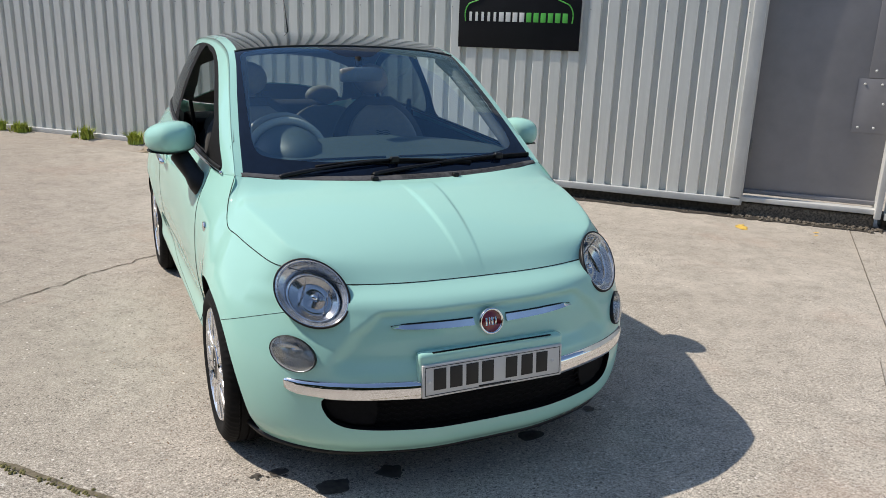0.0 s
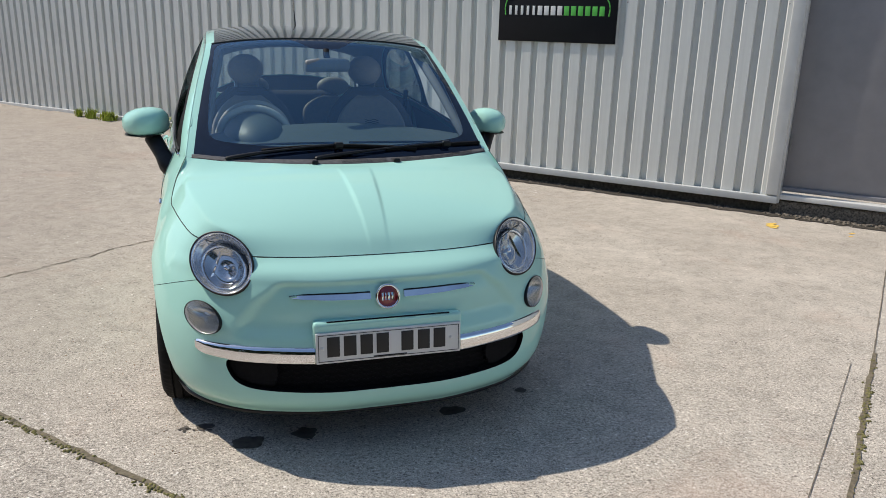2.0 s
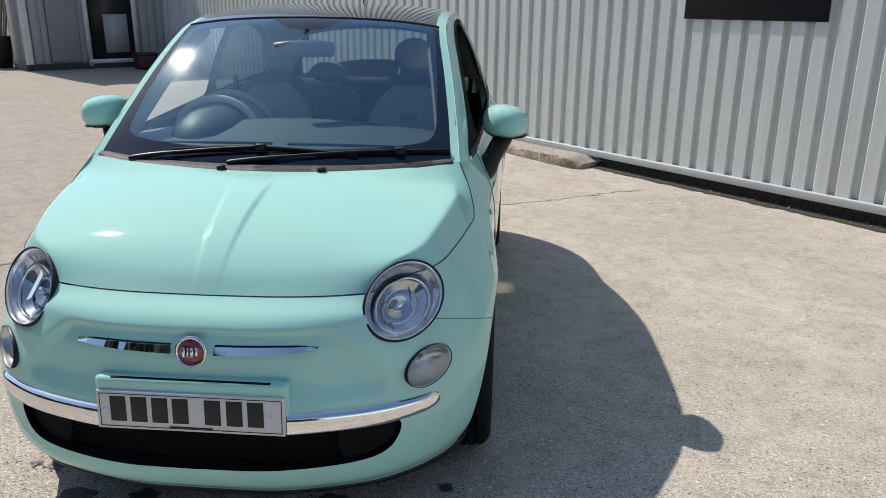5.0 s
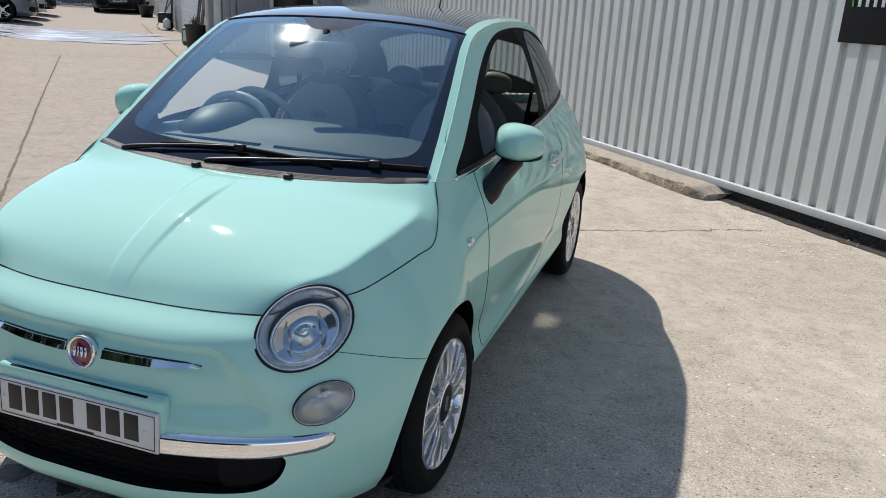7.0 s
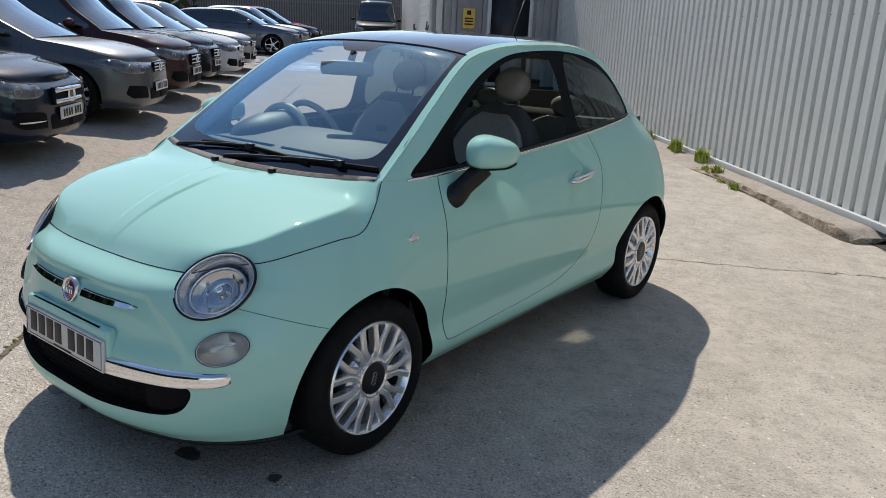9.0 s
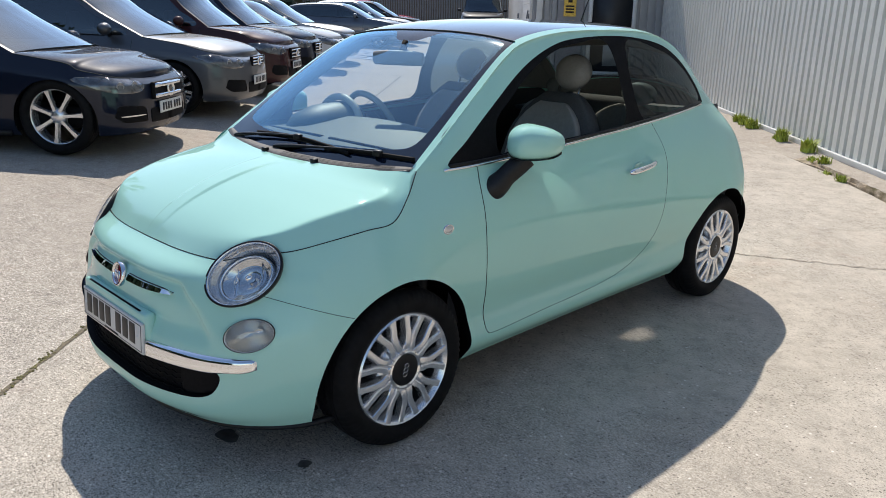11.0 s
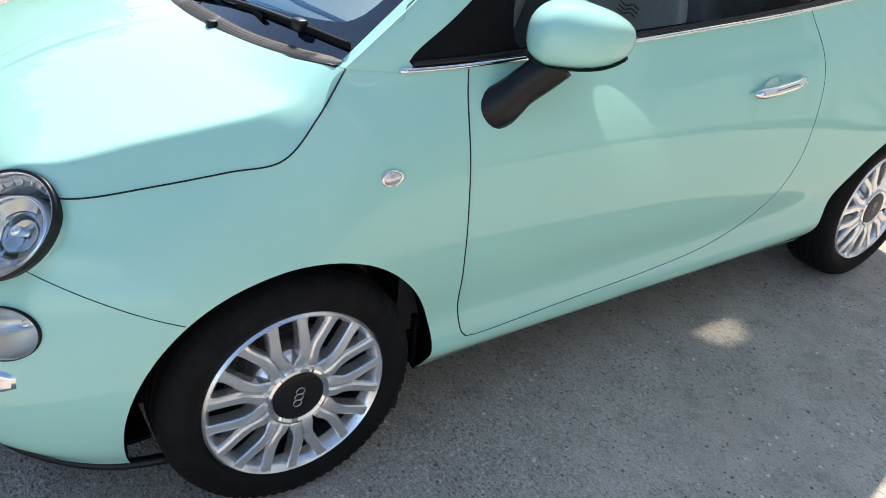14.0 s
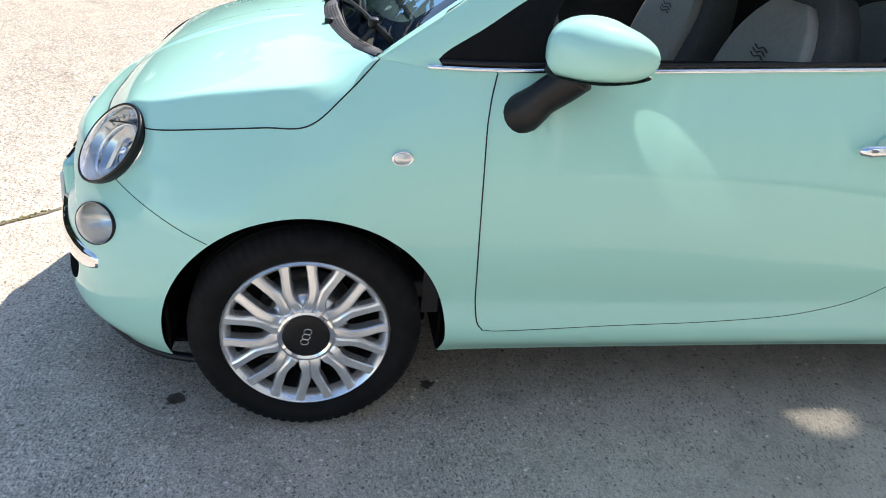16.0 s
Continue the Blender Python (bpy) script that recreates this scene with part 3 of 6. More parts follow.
# side windows
DLO = spline([(.300, .966), (.6, .980), (1.1, 1.010), (1.6, 1.038), (2.0, 1.062), (2.20, 1.075), (2.228, 1.094), (2.17, 1.20), (2.04, 1.312), (1.86, 1.382),
              (1.55, 1.418), (1.2, 1.412), (1.0, 1.380), (.79, 1.300), (.59, 1.180), (.41, 1.058)], 6, True)
opening, flank_body = flank.cut(inside(DLO))
inner_dlo = spline([(.555, .996), (.64, .999), (1.1, 1.021), (1.38, 1.036), (1.41, 1.2), (1.395, 1.396), (1.2, 1.392), (1.02, 1.364), (.82, 1.280), (.66, 1.180), (.565, 1.105)], 6, True)
quarter = spline([(1.55, 1.048), (2.0, 1.078), (2.175, 1.09), (2.13, 1.19), (2.01, 1.290), (1.84, 1.354), (1.55, 1.386)], 6, True)
_, gasket = opening.cut(inside(inner_dlo))
qglass, gasket = gasket.cut(inside(quarter))
# screen and roof
def screen_level(v):
    """Within the windscreen, away from the pillars."""
    edge = np.interp(v[:, 1], [p[1] for p in RAIL], [p[0] for p in RAIL]) - 0.030
    roof = 0.800 + 0.02 * (np.abs(v[:, 0]) / .55)**2
    return np.minimum(edge - np.abs(v[:, 0]), roof - v[:, 1])


screen, top_rest = top.cut(screen_level)


def clear_level(v):
    """Within the black border that is fired onto the screen's rim, with rounded corners."""
    x = np.abs(v[:, 0])
    side = np.interp(v[:, 1], [p[1] for p in RAIL], [p[0] for p in RAIL]) - 0.030 - x
    foot = v[:, 1] - (0.138 + 0.10 * (x / .6)**2)
    head = 0.800 - v[:, 1] + 0.02 * (x / .55)**2 - 0.014 - 0.085 * np.exp(-(x / .125)**4)
    rim = np.interp(v[:, 1], [.2, .75], [0.052, 0.016])
    return -np.log(np.exp(-42 * (side - rim)) + np.exp(-42 * foot) + np.exp(-42 * head)) / 42


screen, screen_rim = screen.cut(clear_level)


def roof_level(v):
    edge = np.interp(v[:, 1], [p[1] for p in RAIL], [p[0] for p in RAIL]) - 0.040
    return np.minimum(np.minimum(edge - np.abs(v[:, 0]), 1.80 - v[:, 1]), v[:, 1] - 0.5)


roof, top_rest = top_rest.cut(roof_level)


def rear_level(v):
    edge = np.interp(v[:, 1], [p[1] for p in RAIL], [p[0] for p in RAIL]) - 0.06
    return np.minimum(np.minimum(edge - np.abs(v[:, 0]), v[:, 1] - 2.29), 2.52 - v[:, 1])


rear_glass, top_rest = top_rest.cut(rear_level)

car = thing("car", pose(0, 0, 0), "mint green three-door hatchback on the concrete with front windows down", "car")
body = lower.plus(flank_body).plus(top_rest).both()
part("body", body.data(), M["mint"], car)
part("bonnet", bonnet.both().data(), M["mint"], car)
part("windscreen", screen.both().data(), M["glass"], car, "tinted windscreen")
part("windscreen_border", screen_rim.both().data(), M["frit"], car, "black fired border of the windscreen")
part("roof", roof.both().data(), M["black_gloss"], car, "black glass roof")
part("rear_window", rear_glass.both().data(), M["rear_glass"], car)
for s in (gasket, gasket.mirrored()):
    part("window_frame", s.data(), M["grille_black"], car)
for s in (qglass, qglass.mirrored()):
    part("side_window", s.data(), M["dark_glass"], car)


# ---- the mint car: trim, lamps, wheels ----
def vertex_normals(sh):
    fn = np.cross(sh.v[sh.f[:, 1]] - sh.v[sh.f[:, 0]], sh.v[sh.f[:, 2]] - sh.v[sh.f[:, 0]])
    n = np.zeros_like(sh.v)
    for k in range(3):
        np.add.at(n, sh.f[:, k], fn)
    return n / np.maximum(np.linalg.norm(n, axis=1, keepdims=True), 1e-12)


def shell(sh, out, deep, away=None):
    """A piece of a surface, lifted by out, with a rim that goes deep below it."""
    n = vertex_normals(sh)
    if away is not None and (n @ np.array(away)).mean() < 0:
        n = -n
    up, low = sh.v + n * out, sh.v + n * (out - deep)
    k = len(sh.v)
    faces = sh.f.tolist()
    faces += [(int(a), int(b), int(b + k), int(a + k)) for a, b in sh.rim()]
    return np.concatenate([up, low]), faces


def rest_on(sh, ax):
    """The height of a surface over the plane of two axes, as a function of a point there."""
    other = 3 - sum(ax)
    tri = sh.v[sh.f][:, :, ax]
    a, b, c = tri[:, 0], tri[:, 1], tri[:, 2]
    det = (b[:, 1] - c[:, 1]) * (a[:, 0] - c[:, 0]) + (c[:, 0] - b[:, 0]) * (a[:, 1] - c[:, 1])
    det = np.where(np.abs(det) < 1e-12, 1e-12, det)
    h = sh.v[sh.f][:, :, other]

    def at(p, q):
        l0 = ((b[:, 1] - c[:, 1]) * (p - c[:, 0]) + (c[:, 0] - b[:, 0]) * (q - c[:, 1])) / det
        l1 = ((c[:, 1] - a[:, 1]) * (p - c[:, 0]) + (a[:, 0] - c[:, 0]) * (q - c[:, 1])) / det
        worst = np.minimum(np.minimum(l0, l1), 1 - l0 - l1)
        k = int(np.argmax(np.where(worst > -0.05, worst, worst - 5)))
        w = np.clip([l0[k], l1[k], 1 - l0[k] - l1[k]], 0, 1)
        return float(np.dot(w / w.sum(), h[k]))
    return at


flank_skin = Sheet(*front_skin.data()).cut(lambda v: v[:, 1] + 0.53)[0].cut(lambda v: 2.5 - v[:, 1])[0]
nose_skin = front_skin.cut(lambda v: -0.30 - v[:, 1])[0]
side_x, nose_y = rest_on(flank_skin, [1, 2]), rest_on(nose_skin, [0, 2])


def on_side(path, out=0.0, per=8):
    return [(side_x(y, z) + out, y, z) for y, z in spline(path, per)]


def mirror_pts(pts):
    return [(-p[0], p[1], p[2]) for p in pts]


def both_sides(name, pts, r, mat, parent, label="", flat=1.0, sides=6):
    for q in (pts, mirror_pts(pts)):
        part(name, tube(q, r, sides, flat=flat), mat, parent, label)


SEAM = 0.0019
bonnet_seam = [tuple(p) for p in spline(side_net[3:11, 6], 8)]
front_seam = [tuple(p) for p in spline(side_net[0:4, 6], 8)]
loop = mirror_pts(bonnet_seam)[::-1] + mirror_pts(front_seam)[::-1][1:] + front_seam[1:] + bonnet_seam[1:]
part("bonnet_seam", tube(loop, SEAM, 6), M["seam"], car)
DOOR = [(.430, .955), (.414, .885), (.407, .80), (.412, .60), (.422, .45), (.434, .33), (.452, .298), (.52, .296), (.8, .310), (1.1, .322), (1.36, .347), (1.54, .408),
        (1.645, .55), (1.675, .74), (1.668, .90), (1.615, 1.028)]
both_sides("door_seam", on_side(DOOR[:7], 0.0), 0.0018, M["seam"], car)
both_sides("door_seam", on_side(DOOR[6:], 0.0), 0.0010, M["seam"], car)
both_sides("bumper_seam", on_side([(-.470, .641), (-.41, .618), (-.35, .595), (-.29, .572), (-.226, .549)], 0.0, 6), 0.0010, M["seam"], car)

# chrome strip below the windows
strip = [tuple(np.array(p) + (0.004, 0, 0.002)) for p in spline(BELT[1:9], 8)] + [(.664, 2.19, 1.070)]
both_sides("window_strip", strip, 0.0068, M["chrome"], car, "chrome strip under the side windows", flat=0.9, sides=8)
both_sides("window_seal", [(x - 0.006, y, z + 0.012) for x, y, z in strip[2:]], 0.007, M["black_plastic"], car)

# grille, bumper bars, whiskers and badge
inner = Sheet(grille_skin.v + (0, 0.045, 0), grille_skin.f)
part("grille_backing", inner.both().data(), M["grille_black"], car)
rim = grille_skin.both()
rim_v, rim_e = rim.v, rim.rim()
k = len(rim_v)
part("grille_surround", (np.concatenate([rim_v, rim_v + (0, 0.05, 0)]), [(int(a), int(b), int(b) + k, int(a) + k) for a, b in rim_e]), M["grille_black"], car)
mesh_bars = []
for row in range(6):
    z = 0.280 + 0.019 * row
    mesh_bars.append(tube([(x, nose_y(abs(x), z) + 0.026, z + 0.004 * ((i % 2) * 2 - 1)) for i, x in enumerate(np.arange(-0.40, 0.401, 0.02))], 0.0026, 4))
part("grille_mesh", joined(*mesh_bars), M["grille_black"], car, "black honeycomb lower grille")
for sgn in (1, -1):
    end = spline([(.40, .386), (.53, .384), (.540, .352), (.508, .306), (.40, .287)], 6, True)
    cap = grille_skin.cut(inside(end, (0, 2)))[0]
    cap = Sheet(cap.v + (0, 0.022, 0), cap.f)
    part("grille_end", shell(cap if sgn > 0 else cap.mirrored(), 0.0, 0.02, (0, -1, 0)), M["grille_black"], car)
    bv, bf = [], []
    xs = np.concatenate([np.linspace(.262, .60, 16), [.625, .645, .657]])
    for x in xs:
        lo, hi = np.interp(x, [.262, .53, .64, .657], [.382, .386, .396, .408]), np.interp(x, [.262, .53, .648, .657], [.438, .440, .441, .434])
        for k, out in ((0, -.004), (.03, .0145), (.10, .0165), (.78, .0165), (.93, .0125), (1, -.004)):
            z = lo + (hi - lo) * k
            bv.append((sgn * x, nose_y(x, z) - out * np.interp(x, [.63, .657], [1, .5]), z))
    m6 = len(xs)
    bf = [(i * 6 + j, i * 6 + j + 1, i * 6 + 7 + j, i * 6 + 6 + j) for i in range(m6 - 1) for j in range(5)] + [tuple(range(6)), tuple(range((m6 - 1) * 6, m6 * 6))]
    part("bumper_bar", (bv, bf), M["chrome"], car, "chrome bumper bar", angle=60)
    bv = []
    xs = np.concatenate([np.linspace(.060, .30, 12), [.32, .336]])
    for x in xs:
        mid, hh = np.interp(x, [.06, .336], [.599, .605]), np.interp(x, [.06, .22, .30, .336], [.0125, .0105, .0065, .0012])
        base_y = np.interp(x, [.06, .13, .2, .27, .34], [nose_y(q, .60) for q in (.06, .13, .2, .27, .34)])
        bv += [(sgn * x, base_y + .004, mid - hh), (sgn * x, base_y - .012, mid - hh * .65), (sgn * x, base_y - .002, mid + hh), (sgn * x, base_y + .006, mid + hh)]
    seat = [(q[0], q[1] + .0035, q[2]) for q in bv]
    for i in range(len(xs)):
        seat[i * 4] = (seat[i * 4][0], seat[i * 4][1], seat[i * 4][2] - .0035)
        seat[i * 4 + 2] = (seat[i * 4 + 2][0], seat[i * 4 + 2][1] + .004, seat[i * 4 + 2][2] + .003)
    part("whisker_seat", (seat, [(i * 4 + j, i * 4 + j + 1, i * 4 + 5 + j, i * 4 + 4 + j) for i in range(len(xs) - 1) for j in range(3)] + [(0, 1, 2, 3)]), M["black_plastic"], car)
    m4 = len(xs)
    bf = [(i * 4 + j, i * 4 + j + 1, i * 4 + 5 + j, i * 4 + 4 + j) for i in range(m4 - 1) for j in range(3)] + [tuple(range(4)), tuple(range((m4 - 1) * 4, m4 * 4))]
    part("whisker", (bv, bf), M["chrome"], car, "chrome trim blade beside the badge", angle=25)
badge = part("badge", lathe([(0.0, 0.0), (0.0, 0.036), (0.002, 0.0365)], 40, "y"), M["red"], car, "round red badge", m=pose(0, nose_y(0, .598) - 0.011, .598, -12))
part("badge_ring", lathe([(0.012, 0.044), (-0.004, 0.044), (-0.006, 0.041), (-0.004, 0.0365), (0.002, 0.0355)], 40, "y"), M["chrome"], badge)
for k, (x, w) in enumerate(((-0.019, .006), (-0.008, .0035), (0.003, .008), (0.016, .007))):
    part("badge_mark", solid((w, 0.003, 0.026), (x, -0.002, 0)), M["chrome"], badge)
# number plate, its writing as bars
holder_y = nose_y(0, .44)
part("plate_holder", solid((.535, .04, .150), (0, holder_y + 0.024, .453), 0.014), M["mint"], car)
part("plate_slot", solid((.44, .008, .003), (0, holder_y + 0.010, .5275), 0.001), M["grille_black"], car)
plate = part("number_plate", solid((.520, .012, .111), (0, 0, 0), 0.004), M["plate"], car, "white number plate", m=pose(0, holder_y - 0.003, .438, -4))
part("plate_border", joined(*(tube([(-.251, -.0065, z), (.251, -.0065, z)], .0012, 4) for z in (-.047, .047)), *(tube([(x, -.0065, -.047), (x, -.0065, .047)], .0012, 4) for x in (-.251, .251))), M["ink"], plate)
for x in (-.200, -.142, -.084, -.027, .062, .122, .180):
    part("plate_bar", solid((.044, .002, .072), (x, -.0066, .004), 0.0006), M["ink"], plate)
for x in (-.238, .222):
    part("plate_screw", lathe([(-.0055, .007), (-.0085, .006), (-.0095, .0)], 12, "y"), M["white"], plate, m=pose(x, 0, .0))
part("plate_bar", solid((.12, .002, .004), (0, -.0066, -.043)), M["ink"], plate)

# headlamps
M["bezel_dark"] = plain("smoked_lamp_bezel", (0.62, 0.62, 0.63), 0.20, 0.75, vary=0.25)
M["satin_chrome"] = plain("satin_chrome", (0.86, 0.87, 0.89), 0.12, 0.95, vary=0.05)
M["lamp_dark"] = plain("lamp_dark", (0.05, 0.05, 0.055), 0.25, 0.3, vary=0.2)
FLIP = Matrix.Diagonal((-1, 1, 1, 1))


def lamp(name, fm, big):
    for side in (Matrix.Identity(4), FLIP):
        mm = side @ fm
        low = mm @ pose(0, -.10, 0)
        way = mm.col[2][:3]
        if big:
            ring = [(-.35, 1.0), (.02, 1.005), (.045, .992), (.045, .978), (.0, .952), (-.09, .935)]
        else:
            ring = [(-.35, 1.0), (.02, 1.0), (.03, .985), (.01, .965), (-.06, .955)]
        lampob = part(name, moved(lathe(ring, 48, "z"), mm), M["satin_chrome"] if big else M["bezel"], car, "round headlamp with a chrome ring" if big else "small round lamp below the headlamp")
        wide = 1.05 if big else 1.03
        part("gasket", moved(lathe([(-.2, 1.0), (-.02, wide), (.05, wide - .007), (.055, 1.0), (.03, .99)], 48, "z"), mm), M["black_plastic"], lampob)
        if big:
            part("bowl", moved(lathe([(-.085, .94), (-.17, .88), (-.24, .80), (-.34, .76), (-.62, .70)], 48, "z"), mm), M["bezel_dark"], lampob)
            part("main_ring", moved(lathe([(-.42, .735), (-.24, .730), (-.18, .715), (-.19, .68), (-.25, .665), (-.34, .66)], 44, "z"), low), M["satin_chrome"], lampob)
            part("main_reflector", moved(lathe([(-.30, .675), (-.36, .60), (-.44, .48), (-.47, .44), (-.455, .43), (-.56, .26), (-.62, .10), (-.63, .02)], 40, "z"), low), M["mirror_strip"], lampob, "curved mirror bowl")
            part("reflector_wall", moved(joined(*(([(s * .30, -.50, -.44), (s * .34, -.50, -.36), (s * .34, .50, -.36), (s * .30, .50, -.44)], [(0, 1, 2, 3)]) for s in (-1, 1))), low), M["chrome"], lampob)
            part("bulb_shield", looking(moved(lathe([(-.60, .10), (-.40, .11), (-.33, .09), (-.32, .0)], 24, "z"), low @ pose(0, .06, 0)), way), M["chrome"], lampob)
            ribs = [tube([(.90 * math.cos(a), .90 * math.sin(a), -.13), (.79 * math.cos(a), .79 * math.sin(a), -.22)], .018, 5) for a in np.linspace(.55, 2.6, 10)]
            part("bezel_rib", moved(joined(*ribs), mm), M["chrome"], lampob)
        else:
            part("bowl", moved(lathe([(-.05, .955), (-.22, .90), (-.42, .70), (-.62, .40), (-.70, .02)], 48, "z"), mm), M["frosted"], lampob)
            part("bulb", looking(moved(lathe([(-.66, .02), (-.60, .16), (-.45, .18), (-.34, .12), (-.32, .0)], 20, "z"), mm @ pose(.22, .12, 0)), way), M["reflector"], lampob)
        ln = part("lens", looking(moved(lathe([(.04, .985), (.09, .90), (.15, .70), (.20, .40), (.215, .2), (.22, 0.0)], 40, "z"), mm), way), M["lens"], lampob, "clear domed lens")
        ln.visible_shadow = False


M["mirror_strip"] = plain("lamp_mirror", (0.56, 0.56, 0.57), 0.14, 1.0, vary=0.1)
lamp("headlamp", HEADLAMP, True)
lamp("front_lamp", FOGLAMP, False)

# side repeaters, handles
for sg in (1, -1):
    x = side_x(.216, .766)
    rp = part("side_repeater", moved(lathe([(0, .026), (.005, .026), (.007, .023), (.005, .020)], 28, "x"), pose(sg * (x - .002), .216, .766) @ Matrix.Diagonal((sg, 1, .72, 1))), M["chrome"], car, "small oval side repeater lamp")
    part("repeater_lens", moved(lathe([(.003, .022), (.007, .015), (.008, 0)], 24, "x"), pose(sg * (x - .002), .216, .766) @ Matrix.Diagonal((sg, 1, .72, 1))), M["bezel"], rp)
    hx = side_x(1.443, .843)
    hd = part("door_handle", tube([(sg * (side_x(y, z) + o), y, z) for y, z, o in ((1.326, .834, .012), (1.332, .834, .020), (1.351, .836, .026), (1.414, .841, .030), (1.484, .848, .031), (1.524, .853, .026), (1.542, .855, .018), (1.548, .856, .006))], .0125, 12, flat=1.1, radii=[.004, .010, .0135, .0125, .0125, .0125, .0115, .008]), M["chrome"], car, "chrome door handle")
    part("handle_cup", moved(lathe([(-.001, .0), (.0015, .030), (.003, .034), (.0, .036)], 28, "x"), pose(sg * (hx), 1.429, .843, 0, 0, 0) @ Matrix.Diagonal((sg, 1.3, .75, 1))), M["mint"], hd)

# door mirrors
def mirror_cap(reach, floor=-.66, roof=2.0, shrink=1.0):
    rows = []
    for i in range(17):
        a = math.pi * i / 16
        for j in range(28):
            b = 2 * math.pi * j / 28
            x = math.cos(a)
            r = max(0.0, math.sin(a))**0.66
            cy, cz = math.cos(b), math.sin(b)
            y, z = r * math.copysign(abs(cy)**0.85, cy), r * math.copysign(abs(cz)**0.80, cz)
            lean = 0.10 * y - 0.10 * x
            z = min(max(z, floor + lean), roof + lean)
            y = min(y, 0.72)
            rows.append((reach * x * shrink, (0.112 * y + 0.03 * (1 - x) * 0.3 + 0.055 * max(0, x)) * shrink, 0.070 * z * (1 - 0.14 * x - 0.12 * max(0, y))))
    faces = [(i * 28 + j, i * 28 + (j + 1) % 28, (i + 1) * 28 + (j + 1) % 28, (i + 1) * 28 + j) for i in range(16) for j in range(28)]
    return rows, faces


for sg, reach in ((1, .092), (-1, .102)):
    flip = Matrix.Diagonal((sg, 1, 1, 1))
    mm = flip @ pose(.736 + reach + (.010 if sg < 0 else 0), .603, 1.041 + (.010 if sg < 0 else 0), 0, 4, 14)
    mr = part("door_mirror", moved(mirror_cap(reach), mm), M["mint"], car, "mint door mirror on a black stalk", angle=50)
    part("mirror_base", moved(mirror_cap(reach, -.79, -.60, .95), mm), M["black_plastic"], mr, "black lower edge of the mirror", angle=50)
    stalk = spline([(.716, .452, .836), (.729, .470, .853), (.744, .489, .873), (.758, .505, .893), (.775, .530, .925), (.795, .562, .958), (.815, .590, .990)], 5)
    along = np.concatenate([[0], np.cumsum(np.linalg.norm(np.diff(stalk, axis=0), axis=1))])
    part("mirror_stalk", moved(tube(stalk, .03, 18, flat=1.2, radii=np.interp(along, [0, .003, .008, .016, .028, .042, .07, .12, .18], [.003, .013, .021, .029, .036, .0395, .040, .033, .034])), flip), M["black_plastic"], mr)
    # the glass is turned inwards, to the driver
    gm = flip @ pose(.736 + reach, .603, 1.041, 0, 0, 14) @ pose(0, .084, 0, 0, 0, 13.4)
    part("mirror_rim", moved(tube([(.070 * math.cos(t) - .006, -.006, max(.048 * math.sin(t), -.040)) for t in np.linspace(0, 6.283, 30)[:-1]], .006, 6, closed=True), gm), M["black_plastic"], mr)
    part("mirror_glass", moved(([(.066 * math.cos(t) - .006, 0, max(.044 * math.sin(t), -.038)) for t in np.linspace(0, 6.283, 30)[:-1]], [tuple(range(29))]), gm), M["chrome"], mr)

M["pillar_grey"] = plain("grey_pillar_trim", (0.17, 0.175, 0.18), 0.7, vary=0.1, scale=80)
# trim on the inside of the windscreen pillars
for sg in (1, -1):
    rail = [(p[0], p[1], p[2]) for p in RAIL if .15 < p[1] < .95]
    part("pillar_trim", tube([(sg * (x - .052), y + .03, z - .030) for x, y, z in rail], .034, 10, flat=.7), M["pillar_grey"], car, "grey inner pillar trim")

# cowl and wipers
cowl = [spline([(0, .032, .930), (.30, .055, .936), (.5, .100, .948), (.655, .160, .962)], 8), spline([(0, .100, .955), (.30, .116, .957), (.5, .150, .962), (.645, .195, .970)], 8)]
nn = len(cowl[0])
cowl_sheet = Sheet.grid(np.stack([cowl[0], (cowl[0] + cowl[1]) / 2 - (0, 0, .012), cowl[1]], 0)).both()
part("cowl", cowl_sheet.data(), M["black_plastic"], car, "black plastic cowl below the windscreen")
M["cowl_grey"] = plain("worn_grey_plastic", (0.085, 0.086, 0.090), 0.62, vary=0.3, scale=60, spec=0.3)


def on_cowl(x, q, up):
    i = np.interp(abs(x), cowl[0][:, 0], np.arange(nn))
    lo, hi = (np.array([np.interp(i, np.arange(nn), c[:, k]) for k in range(3)]) for c in cowl)
    p = lo * (1 - q) + hi * q
    return (x, p[1], p[2] - .012 * 4 * q * (1 - q) * .5 + up)


strip_x = np.linspace(-.64, .64, 90)
front_strip = Sheet.grid(np.array([[on_cowl(x, q, up) for x in strip_x] for q, up in ((-.02, .004), (.12, .012), (.62, .016), (.72, .006))]))
part("cowl_strip", front_strip.data(), M["cowl_grey"], car, "weathered grey front strip of the cowl")
holes = []
for row in range(4):
    for k in range(98):
        x = -.035 + .0062 * k + (.0031 if row % 2 else 0)
        if .160 < x < .178:
            continue
        q = .18 + .12 * row
        c = np.array(on_cowl(x, q, .0160 + .008 * (q - .12)))
        holes.append(([c] + [c + (.0024 * math.cos(a), .0024 * math.sin(a), .0003 * math.sin(a)) for a in np.arange(6) * math.pi / 3], [(0, 1 + j, 1 + (j + 1) % 6) for j in range(6)]))
part("cowl_lattice", looking(joined(*holes), (0, 0, 1)), M["grille_black"], car, "black honeycomb air intake in the cowl")
part("cowl_edge", tube([on_cowl(x, .02, .003) for x in np.linspace(-.64, .64, 50)], .004, 6), M["black_plastic"], car)
top_z = rest_on(top, [0, 1])


def on_glass(x, y, out):
    return (x, y - out * .55, top_z(abs(x), y) + out * .83)


